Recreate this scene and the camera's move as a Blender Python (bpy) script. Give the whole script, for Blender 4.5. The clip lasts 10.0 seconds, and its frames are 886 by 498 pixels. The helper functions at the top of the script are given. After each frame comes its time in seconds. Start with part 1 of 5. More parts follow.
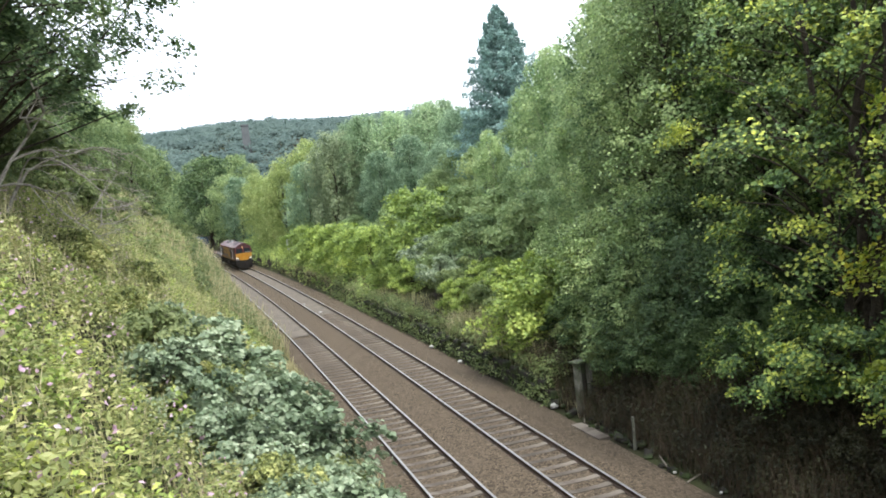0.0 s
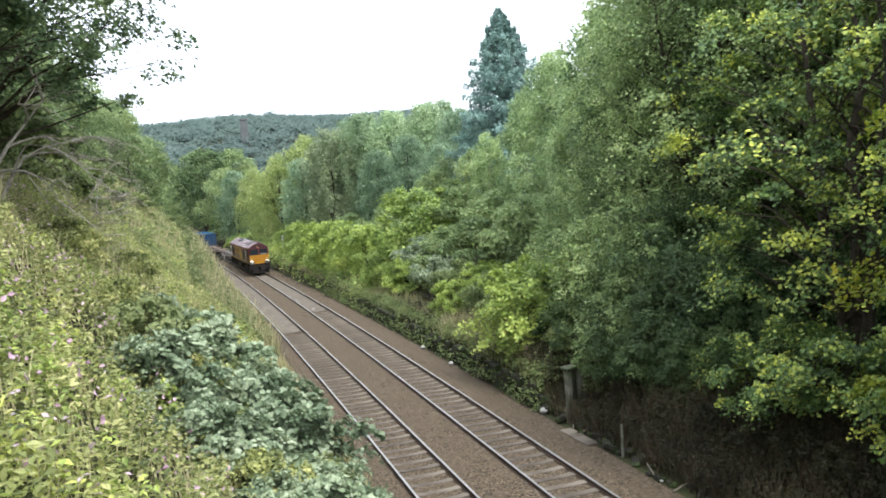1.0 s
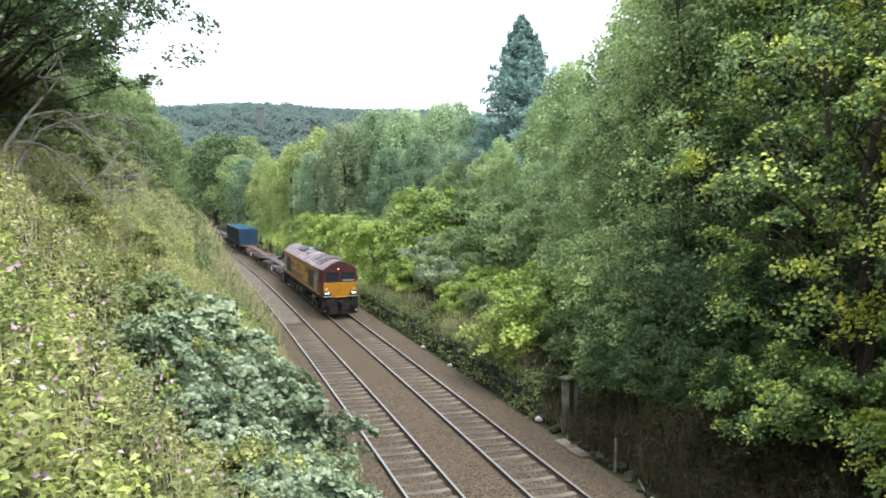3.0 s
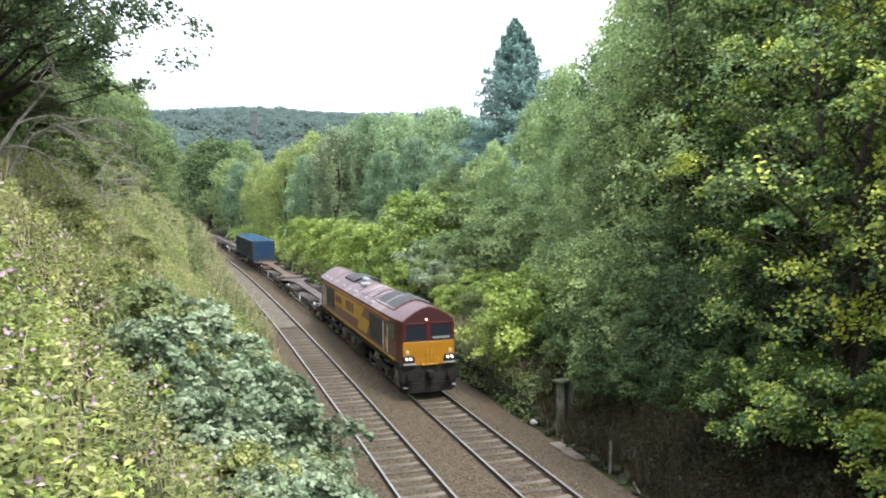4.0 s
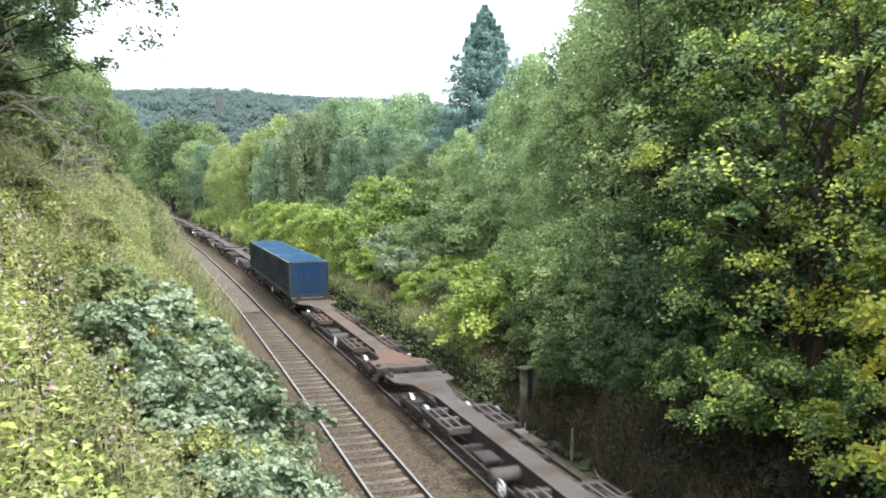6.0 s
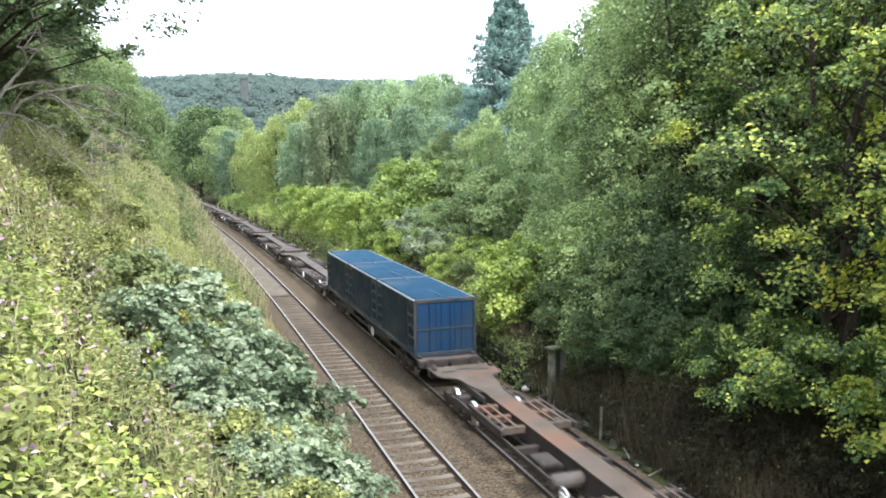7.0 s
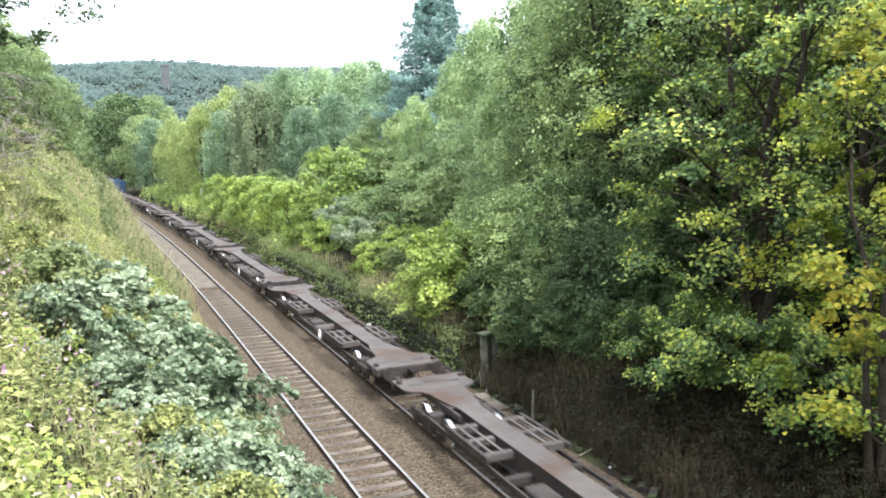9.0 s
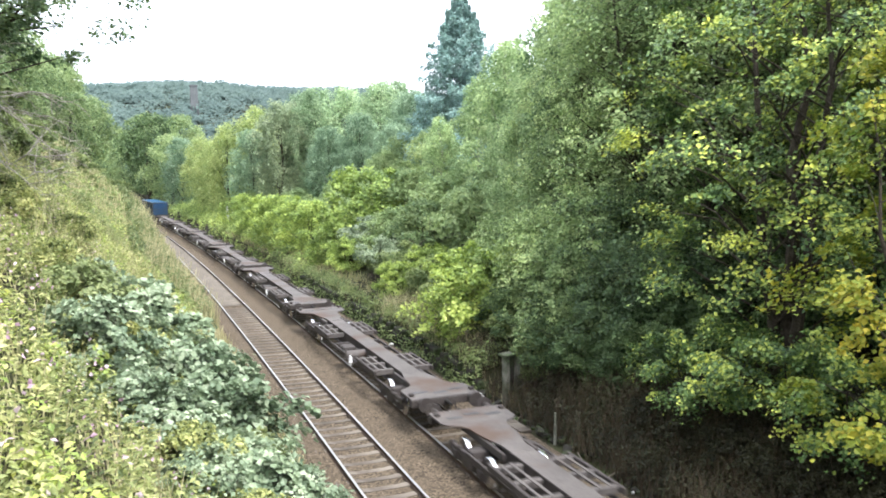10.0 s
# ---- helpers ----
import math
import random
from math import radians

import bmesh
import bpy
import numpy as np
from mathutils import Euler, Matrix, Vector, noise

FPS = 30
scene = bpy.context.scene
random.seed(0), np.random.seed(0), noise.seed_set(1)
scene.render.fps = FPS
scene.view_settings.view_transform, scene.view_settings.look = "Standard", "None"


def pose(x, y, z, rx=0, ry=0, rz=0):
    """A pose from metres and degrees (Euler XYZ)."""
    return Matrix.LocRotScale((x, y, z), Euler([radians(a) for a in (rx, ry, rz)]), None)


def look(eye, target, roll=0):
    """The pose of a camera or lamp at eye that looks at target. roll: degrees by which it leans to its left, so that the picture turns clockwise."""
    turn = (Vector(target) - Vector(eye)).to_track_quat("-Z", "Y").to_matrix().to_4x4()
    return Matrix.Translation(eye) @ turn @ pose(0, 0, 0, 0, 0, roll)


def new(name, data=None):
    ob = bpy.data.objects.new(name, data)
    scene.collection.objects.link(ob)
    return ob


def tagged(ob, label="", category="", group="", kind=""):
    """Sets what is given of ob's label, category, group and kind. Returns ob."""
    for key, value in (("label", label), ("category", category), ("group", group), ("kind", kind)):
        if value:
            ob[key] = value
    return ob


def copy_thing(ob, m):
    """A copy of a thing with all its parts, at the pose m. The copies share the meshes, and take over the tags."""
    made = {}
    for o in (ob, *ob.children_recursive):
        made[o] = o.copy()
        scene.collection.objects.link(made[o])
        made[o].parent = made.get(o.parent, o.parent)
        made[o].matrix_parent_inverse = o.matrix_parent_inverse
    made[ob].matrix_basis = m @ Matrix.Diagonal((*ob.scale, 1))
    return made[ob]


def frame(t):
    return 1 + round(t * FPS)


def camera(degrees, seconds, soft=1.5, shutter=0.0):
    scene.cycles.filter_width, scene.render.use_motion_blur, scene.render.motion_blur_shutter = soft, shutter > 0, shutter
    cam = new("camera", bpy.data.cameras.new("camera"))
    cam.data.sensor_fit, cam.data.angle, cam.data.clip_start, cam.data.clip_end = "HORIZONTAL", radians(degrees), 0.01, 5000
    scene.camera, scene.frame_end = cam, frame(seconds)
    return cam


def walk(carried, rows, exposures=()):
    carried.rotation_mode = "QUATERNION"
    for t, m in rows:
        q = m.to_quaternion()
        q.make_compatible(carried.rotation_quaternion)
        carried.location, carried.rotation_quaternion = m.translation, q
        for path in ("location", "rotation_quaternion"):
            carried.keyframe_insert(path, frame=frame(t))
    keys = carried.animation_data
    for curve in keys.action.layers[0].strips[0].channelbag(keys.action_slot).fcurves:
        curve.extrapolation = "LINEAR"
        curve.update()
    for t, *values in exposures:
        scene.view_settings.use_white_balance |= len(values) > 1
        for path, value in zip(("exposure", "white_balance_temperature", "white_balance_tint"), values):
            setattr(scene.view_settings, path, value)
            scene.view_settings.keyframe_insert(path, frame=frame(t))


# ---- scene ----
EYE = (0.0, 0.0, 8.515)
cam = camera(57.0, 10.0, soft=1.8, shutter=0.3)
# seconds, yaw, pitch, roll of the hand-held camera
TURNS = (
    (0.0, -16.632, -4.374, 6.519), (0.5, -16.795, -4.455, 6.112), (0.8, -16.834, -4.420, 5.148),
    (1.0, -16.844, -4.313, 4.559), (1.5, -16.707, -4.138, 3.116), (2.0, -16.438, -4.149, 2.181),
    (2.2, -16.358, -4.188, 1.576), (2.5, -16.237, -4.211, 1.032), (2.7, -16.154, -4.215, 0.423),
    (3.8, -15.699, -3.939, 1.078), (4.0, -16.474, -3.945, 0.711), (4.2, -16.970, -4.049, 0.609),
    (4.5, -18.072, -4.280, 0.720), (4.8, -18.770, -4.621, 0.857), (5.0, -19.050, -4.787, 1.310),
    (5.2, -19.172, -5.054, 1.347), (5.5, -19.194, -4.920, 0.296), (5.7, -19.263, -4.717, -0.200),
    (6.8, -16.939, -6.027, 0.255), (7.0, -17.023, -6.197, 0.706), (7.2, -17.113, -6.351, 1.031),
    (7.5, -17.805, -6.541, 0.921), (7.8, -18.538, -6.654, 0.313), (8.0, -20.417, -6.990, 0.728),
    (8.2, -20.398, -7.025, -0.045), (8.5, -20.416, -7.057, 1.491), (8.8, -21.485, -7.297, 1.076),
    (9.0, -21.975, -7.138, 1.226), (9.2, -21.789, -6.984, 1.014), (9.5, -20.173, -7.043, 0.851),
    (9.7, -20.231, -5.849, 0.901), (10.0, -20.296, -5.694, 0.818))
walk(cam, [(t, pose(*EYE, 90 + p, r, y)) for t, y, p, r in TURNS],
     exposures=((0.0, 0.94, 6000, 11), (3.0, 1.01, 6000, 11), (5.5, 1.12, 6000, 11), (7.5, 1.34, 5950, 12), (9.0, 1.50, 5950, 13), (10.0, 1.53, 5950, 13)))

# ---- world and sun: bright overcast ----
world = bpy.data.worlds.new("overcast")
scene.world = world
world.use_nodes = True
wt = world.node_tree
wt.nodes.clear()
w_out = wt.nodes.new("ShaderNodeOutputWorld")
w_bg = wt.nodes.new("ShaderNodeBackground")
w_sky = wt.nodes.new("ShaderNodeTexSky")
w_sky.sky_type, w_sky.sun_disc = "NISHITA", False
w_sky.sun_elevation, w_sky.sun_rotation = radians(58), radians(157)
w_mul = wt.nodes.new("ShaderNodeVectorMath")
w_mul.operation = "SCALE"
w_mul.inputs["Scale"].default_value = 0.10
w_noise = wt.nodes.new("ShaderNodeTexNoise")
w_noise.inputs["Scale"].default_value = 2.2
w_noise.inputs["Detail"].default_value = 4
w_ramp = wt.nodes.new("ShaderNodeValToRGB")
w_ramp.color_ramp.elements[0].position, w_ramp.color_ramp.elements[0].color = 0.3, (1.18, 1.22, 1.28, 1)
w_ramp.color_ramp.elements[1].position, w_ramp.color_ramp.elements[1].color = 0.75, (1.42, 1.42, 1.42, 1)
w_mix = wt.nodes.new("ShaderNodeMix")
w_mix.data_type = "RGBA"
w_mix.inputs["Factor"].default_value = 0.86
wt.links.new(w_sky.outputs[0], w_mul.inputs[0])
wt.links.new(w_noise.outputs["Fac"], w_ramp.inputs[0])
wt.links.new(w_mul.outputs[0], w_mix.inputs["A"])
wt.links.new(w_ramp.outputs[0], w_mix.inputs["B"])
wt.links.new(w_mix.outputs["Result"], w_bg.inputs[0])
wt.links.new(w_bg.outputs[0], w_out.inputs[0])
w_bg.inputs[1].default_value = 1.0

sun = new("sun", bpy.data.lights.new("sun", "SUN"))
sun.data.energy, sun.data.angle, sun.data.color = 2.4, radians(16), (1.0, 0.95, 0.85)
sun.matrix_world = look((20, -46, 80), (0, 0, 0))


# ---- materials ----
def nodes_of(name):
    m = bpy.data.materials.new(name)
    m.use_nodes = True
    return m, m.node_tree, m.node_tree.nodes["Principled BSDF"]


def surface(name, dark, light, rough=0.6, metal=0.0, scale=6.0, fine=60.0, bump=0.3, dist=0.01, spec=0.5, stain=None, stain_at=0.62, piece=0.0):
    """Two-scale noise colour between dark and light, fine bump, optional stain patches and a tone per piece."""
    m, t, b = nodes_of(name)
    n, l = t.nodes, t.links
    co = n.new("ShaderNodeTexCoord")
    out = co.outputs["Object"]
    a, f = n.new("ShaderNodeTexNoise"), n.new("ShaderNodeTexNoise")
    a.inputs["Scale"].default_value, f.inputs["Scale"].default_value = scale, fine
    a.inputs["Detail"].default_value, f.inputs["Detail"].default_value = 5, 6
    for q in (a, f):
        l.new(out, q.inputs["Vector"])
    add = n.new("ShaderNodeMath")
    add.operation = "MULTIPLY_ADD"
    add.inputs[1].default_value, add.inputs[2].default_value = 0.5, 0.0
    l.new(a.outputs["Fac"], add.inputs[0])
    add2 = n.new("ShaderNodeMath")
    add2.operation = "MULTIPLY_ADD"
    add2.inputs[1].default_value = 0.5
    l.new(f.outputs["Fac"], add2.inputs[0])
    l.new(add.outputs[0], add2.inputs[2])
    ramp = n.new("ShaderNodeValToRGB")
    ramp.color_ramp.elements[0].position, ramp.color_ramp.elements[0].color = 0.36, (*dark, 1)
    ramp.color_ramp.elements[1].position, ramp.color_ramp.elements[1].color = 0.64, (*light, 1)
    l.new(add2.outputs[0], ramp.inputs[0])
    col = ramp.outputs[0]
    if stain:
        s = n.new("ShaderNodeTexNoise")
        s.inputs["Scale"].default_value, s.inputs["Detail"].default_value = scale * 0.45, 8
        l.new(out, s.inputs["Vector"])
        r2 = n.new("ShaderNodeValToRGB")
        r2.color_ramp.elements[0].position, r2.color_ramp.elements[1].position = stain_at - 0.1, stain_at + 0.06
        l.new(s.outputs["Fac"], r2.inputs[0])
        mx = n.new("ShaderNodeMix")
        mx.data_type = "RGBA"
        l.new(r2.outputs[0], mx.inputs["Factor"])
        l.new(col, mx.inputs["A"])
        mx.inputs["B"].default_value = (*stain, 1)
        col = mx.outputs["Result"]
    if piece:
        oi, mr, hs = n.new("ShaderNodeObjectInfo"), n.new("ShaderNodeMapRange"), n.new("ShaderNodeHueSaturation")
        mr.inputs["To Min"].default_value, mr.inputs["To Max"].default_value = 1 - piece, 1 + piece
        l.new(oi.outputs["Random"], mr.inputs["Value"])
        l.new(mr.outputs[0], hs.inputs["Value"])
        l.new(col, hs.inputs["Color"])
        col = hs.outputs[0]
    l.new(col, b.inputs["Base Color"])
    b.inputs["Roughness"].default_value, b.inputs["Metallic"].default_value = rough, metal
    b.inputs["Specular IOR Level"].default_value = spec
    if bump:
        bp = n.new("ShaderNodeBump")
        bp.inputs["Strength"].default_value, bp.inputs["Distance"].default_value = bump, dist
        l.new(f.outputs["Fac"], bp.inputs["Height"])
        l.new(bp.outputs[0], b.inputs["Normal"])
    return m


def leafy(name, dark, mid, light, glow=0.45, rough=0.55, patch=0.35):
    """Leaves: a tone per leaf, patches across the crown, a tone per plant, light through the blade."""
    m, t, b = nodes_of(name)
    n, l = t.nodes, t.links
    g, co, oi = n.new("ShaderNodeNewGeometry"), n.new("ShaderNodeTexCoord"), n.new("ShaderNodeObjectInfo")
    nz = n.new("ShaderNodeTexNoise")
    nz.inputs["Scale"].default_value, nz.inputs["Detail"].default_value = patch, 3
    l.new(co.outputs["Object"], nz.inputs["Vector"])
    mixf = n.new("ShaderNodeMath")
    mixf.operation = "MULTIPLY_ADD"
    mixf.inputs[1].default_value = 0.45
    l.new(g.outputs["Random Per Island"], mixf.inputs[0])
    sc = n.new("ShaderNodeMath")
    sc.operation = "MULTIPLY_ADD"
    sc.inputs[1].default_value, sc.inputs[2].default_value = 1.3, -0.38
    l.new(nz.outputs["Fac"], sc.inputs[0])
    l.new(sc.outputs[0], mixf.inputs[2])
    ramp = n.new("ShaderNodeValToRGB")
    e = ramp.color_ramp.elements
    e[0].position, e[0].color = 0.15, (*dark, 1)
    e[1].position, e[1].color = 0.92, (*light, 1)
    k = e.new(0.5)
    k.color = (*mid, 1)
    l.new(mixf.outputs[0], ramp.inputs[0])
    hs, mr, mh = n.new("ShaderNodeHueSaturation"), n.new("ShaderNodeMapRange"), n.new("ShaderNodeMapRange")
    mr.inputs["To Min"].default_value, mr.inputs["To Max"].default_value = 0.8, 1.2
    mh.inputs["To Min"].default_value, mh.inputs["To Max"].default_value = 0.506, 0.490
    l.new(oi.outputs["Random"], mr.inputs["Value"])
    l.new(oi.outputs["Random"], mh.inputs["Value"])
    l.new(mr.outputs[0], hs.inputs["Value"])
    l.new(mh.outputs[0], hs.inputs["Hue"])
    l.new(ramp.outputs[0], hs.inputs["Color"])
    l.new(hs.outputs[0], b.inputs["Base Color"])
    b.inputs["Roughness"].default_value = rough
    b.inputs["Specular IOR Level"].default_value = 0.35
    tr, mx = n.new("ShaderNodeBsdfTranslucent"), n.new("ShaderNodeMixShader")
    l.new(hs.outputs[0], tr.inputs["Color"])
    mx.inputs[0].default_value = glow
    l.new(b.outputs[0], mx.inputs[1])
    l.new(tr.outputs[0], mx.inputs[2])
    l.new(mx.outputs[0], n["Material Output"].inputs["Surface"])
    return m


def plain(name, color, rough=0.5, metal=0.0, spec=0.5):
    return surface(name, tuple(c * 0.82 for c in color), tuple(min(1, c * 1.12) for c in color), rough, metal, 3.0, 40.0, 0.12, 0.004, spec)


def glowing(name, color, strength):
    m, t, b = nodes_of(name)
    b.inputs["Base Color"].default_value = (*color, 1)
    b.inputs["Emission Color"].default_value = (*color, 1)
    b.inputs["Emission Strength"].default_value = strength
    return m


M = {
    # earth colour darkened to hold the tree shade on the right-hand floor
    "soil": surface("soil", (0.012, 0.0095, 0.0065), (0.034, 0.026, 0.017), 0.95, 0, 0.5, 9.0, 0.8, 0.08, 0.15, (0.045, 0.05, 0.02), 0.5),
    "dusty": surface("dusty", (0.088, 0.074, 0.058), (0.175, 0.150, 0.120), 0.95, 0, 1.2, 24.0, 0.7, 0.03, 0.2),
    "concrete": surface("concrete", (0.125, 0.106, 0.084), (0.205, 0.176, 0.142), 0.9, 0, 2.0, 30.0, 0.5, 0.01, 0.3, (0.085, 0.07, 0.055), 0.55, piece=0.28),
    "old_concrete": surface("old_concrete", (0.08, 0.08, 0.065), (0.26, 0.25, 0.20), 0.95, 0, 2.5, 22.0, 0.7, 0.02, 0.2, (0.05, 0.07, 0.03), 0.55),
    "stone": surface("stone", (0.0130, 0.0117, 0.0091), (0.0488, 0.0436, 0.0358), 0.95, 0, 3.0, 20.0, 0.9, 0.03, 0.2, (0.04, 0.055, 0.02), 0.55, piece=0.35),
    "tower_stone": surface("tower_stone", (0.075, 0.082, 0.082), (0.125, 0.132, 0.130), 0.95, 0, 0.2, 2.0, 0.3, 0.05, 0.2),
    "rail_web": surface("rail_web", (0.035, 0.024, 0.017), (0.10, 0.062, 0.04), 0.85, 0.2, 4.0, 40.0, 0.4, 0.005),
    "rail_head": surface("rail_head", (0.34, 0.33, 0.31), (0.48, 0.47, 0.45), 0.42, 1.0, 2.0, 60.0, 0.05, 0.002),
    "bark": surface("bark", (0.02, 0.017, 0.012), (0.075, 0.062, 0.045), 0.95, 0, 4.0, 25.0, 0.9, 0.03, 0.2),
    "pale_bark": surface("pale_bark", (0.16, 0.14, 0.11), (0.42, 0.39, 0.33), 0.9, 0, 5.0, 30.0, 0.6, 0.01, 0.2),
    "leaf_green": leafy("leaf_green", (0.094, 0.146, 0.052), (0.255, 0.355, 0.114), (0.58, 0.66, 0.22)),
    "leaf_birch": leafy("leaf_birch", (0.115, 0.190, 0.085), (0.315, 0.430, 0.190), (0.60, 0.70, 0.36)),
    "leaf_far": leafy("leaf_far", (0.129, 0.210, 0.107), (0.289, 0.401, 0.218), (0.526, 0.627, 0.372)),
    "leaf_soft": leafy("leaf_soft", (0.11, 0.15, 0.06), (0.20, 0.25, 0.10), (0.32, 0.36, 0.16)),
    "leaf_muted": leafy("leaf_muted", (0.110, 0.172, 0.072), (0.240, 0.325, 0.138), (0.43, 0.50, 0.22)),
    "leaf_maple": leafy("leaf_maple", (0.024, 0.056, 0.019), (0.118, 0.198, 0.052), (0.62, 0.67, 0.11), 0.26, 0.5, 0.6),
    # alder green lightened, with extra blue painted in for haze
    "leaf_alder": leafy("leaf_alder", (0.056, 0.100, 0.040), (0.270, 0.375, 0.140), (0.64, 0.74, 0.33), 0.40, 0.5, 0.5),
    # dark tone holds the wood's inner shade; one far tree is truly dark
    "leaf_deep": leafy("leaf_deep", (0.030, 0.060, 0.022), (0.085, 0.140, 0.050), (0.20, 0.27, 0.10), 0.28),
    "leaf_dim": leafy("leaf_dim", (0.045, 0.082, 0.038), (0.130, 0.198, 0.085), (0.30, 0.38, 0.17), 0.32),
    "leaf_sprig": leafy("leaf_sprig", (0.12, 0.19, 0.048), (0.305, 0.410, 0.098), (0.58, 0.66, 0.17), 0.40, 0.5, 0.4),
    "leaf_yellowish": leafy("leaf_yellowish", (0.17, 0.24, 0.080), (0.36, 0.44, 0.155), (0.56, 0.60, 0.25)),
    "leaf_bluish": leafy("leaf_bluish", (0.10, 0.170, 0.100), (0.215, 0.315, 0.190), (0.41, 0.52, 0.33)),
    "leaf_umber": leafy("leaf_umber", (0.13, 0.180, 0.100), (0.27, 0.335, 0.190), (0.45, 0.51, 0.31)),
    "leaf_autumn": leafy("leaf_autumn", (0.10, 0.17, 0.025), (0.27, 0.31, 0.035), (0.52, 0.42, 0.04)),
    "leaf_bright": leafy("leaf_bright", (0.17, 0.25, 0.070), (0.34, 0.44, 0.115), (0.60, 0.63, 0.18)),
    "leaf_grey": leafy("leaf_grey", (0.080, 0.122, 0.066), (0.215, 0.28, 0.165), (0.46, 0.52, 0.36), 0.3, 0.5, 0.9),
    "leaf_olive": leafy("leaf_olive", (0.105, 0.148, 0.055), (0.222, 0.280, 0.105), (0.42, 0.47, 0.20)),
    # needle colour lightened and blued to stand in for haze
    "hazed_needles": leafy("hazed_needles", (0.110, 0.185, 0.165), (0.230, 0.345, 0.310), (0.40, 0.53, 0.48), 0.32),
    "weeds": leafy("weeds", (0.085, 0.115, 0.040), (0.385, 0.420, 0.145), (0.82, 0.77, 0.36), 0.40, 0.55, 0.9),
    "grass": leafy("grass", (0.202, 0.214, 0.100), (0.416, 0.391, 0.199), (0.693, 0.617, 0.399), 0.35, 0.7, 0.3),
    # green greyed and blued as distance haze, with little contrast
    "hazed_hill_wood": leafy("hazed_hill_wood", (0.080, 0.128, 0.112), (0.108, 0.160, 0.138), (0.140, 0.198, 0.160), 0.3, 0.7, 0.02),
    "pink": leafy("pink", (0.42, 0.26, 0.34), (0.52, 0.36, 0.44), (0.66, 0.55, 0.6), 0.3),
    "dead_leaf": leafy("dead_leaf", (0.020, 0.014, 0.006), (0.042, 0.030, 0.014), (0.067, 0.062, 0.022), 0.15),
    # the next three are darkened to carry the shade under the trees
    "shaded_bramble": leafy("shaded_bramble", (0.014, 0.017, 0.007), (0.038, 0.042, 0.016), (0.090, 0.082, 0.034), 0.25),
    "dead_stem_shaded": leafy("dead_stem_shaded", (0.032, 0.024, 0.014), (0.068, 0.052, 0.031), (0.13, 0.100, 0.062), 0.15),
    "shaded_green": leafy("shaded_green", (0.010, 0.012, 0.004), (0.023, 0.024, 0.008), (0.047, 0.045, 0.016), 0.25),
    "dead_wood": surface("dead_wood", (0.10, 0.085, 0.065), (0.24, 0.21, 0.17), 0.9, 0, 6.0, 40.0, 0.4, 0.01, 0.2),
    "maroon": surface("maroon", (0.0562, 0.0075, 0.0097), (0.0975, 0.0150, 0.0173), 0.35, 0, 1.2, 30.0, 0.06, 0.004, 0.5, (0.12, 0.045, 0.035), 0.66),
    "maroon_roof": surface("maroon_roof", (0.062, 0.018, 0.021), (0.108, 0.040, 0.043), 0.42, 0, 0.9, 25.0, 0.1, 0.004, 0.5, (0.25, 0.18, 0.175), 0.62),
    "gold": surface("gold", (0.360, 0.190, 0.013), (0.500, 0.275, 0.024), 0.45, 0, 1.5, 30.0, 0.06, 0.003, 0.5, (0.34, 0.18, 0.03), 0.66),
    "yellow": surface("yellow", (0.29, 0.128, 0.006), (0.38, 0.175, 0.009), 0.4, 0, 1.5, 30.0, 0.05, 0.003, 0.5, (0.50, 0.25, 0.02), 0.7),
    "orange_line": plain("orange_line", (0.75, 0.20, 0.03), 0.45),
    "dark_grille": surface("dark_grille", (0.012, 0.012, 0.013), (0.035, 0.034, 0.033), 0.6, 0, 3.0, 40.0, 0.2, 0.004),
    "under": surface("under", (0.0080, 0.0072, 0.0064), (0.0260, 0.0220, 0.0190), 0.85, 0.1, 3.0, 25.0, 0.4, 0.01, 0.3, (0.035, 0.028, 0.023), 0.6),
    "wagon_steel": surface("wagon_steel", (0.070, 0.062, 0.057), (0.130, 0.114, 0.104), 0.75, 0.1, 1.3, 20.0, 0.3, 0.006, 0.3, (0.075, 0.05, 0.037), 0.62),
    "wagon_rust": surface("wagon_rust", (0.075, 0.061, 0.051), (0.135, 0.108, 0.088), 0.85, 0.1, 1.0, 16.0, 0.3, 0.006, 0.3, (0.15, 0.088, 0.062), 0.58),
    "wagon_frame": surface("wagon_frame", (0.0225, 0.0180, 0.0158), (0.0562, 0.0450, 0.0390), 0.8, 0.1, 2.0, 20.0, 0.4, 0.008),
    "wheel_steel": plain("wheel_steel", (0.62, 0.62, 0.62), 0.25, 1.0),
    # sides hold grime plus a darker, unlit tone than the end panels
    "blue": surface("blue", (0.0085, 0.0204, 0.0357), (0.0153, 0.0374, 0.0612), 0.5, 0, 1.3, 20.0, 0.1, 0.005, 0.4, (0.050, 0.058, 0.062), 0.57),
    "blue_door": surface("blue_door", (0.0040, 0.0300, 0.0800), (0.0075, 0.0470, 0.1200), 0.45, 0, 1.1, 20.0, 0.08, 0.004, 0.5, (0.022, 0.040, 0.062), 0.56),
    # roof shading put into colour: near-black troughs, brighter ribs
    "blue_roof_shaded": surface("blue_roof_shaded", (0.0020, 0.0095, 0.020), (0.0036, 0.0155, 0.033), 0.85, 0, 0.8, 20.0, 0.1, 0.005, 0.3, (0.03, 0.03, 0.03), 0.64),
    "blue_rib_lit": surface("blue_rib_lit", (0.0100, 0.0500, 0.100), (0.0170, 0.0720, 0.140), 0.8, 0, 0.8, 20.0, 0.1, 0.005, 0.3, (0.06, 0.09, 0.13), 0.66),
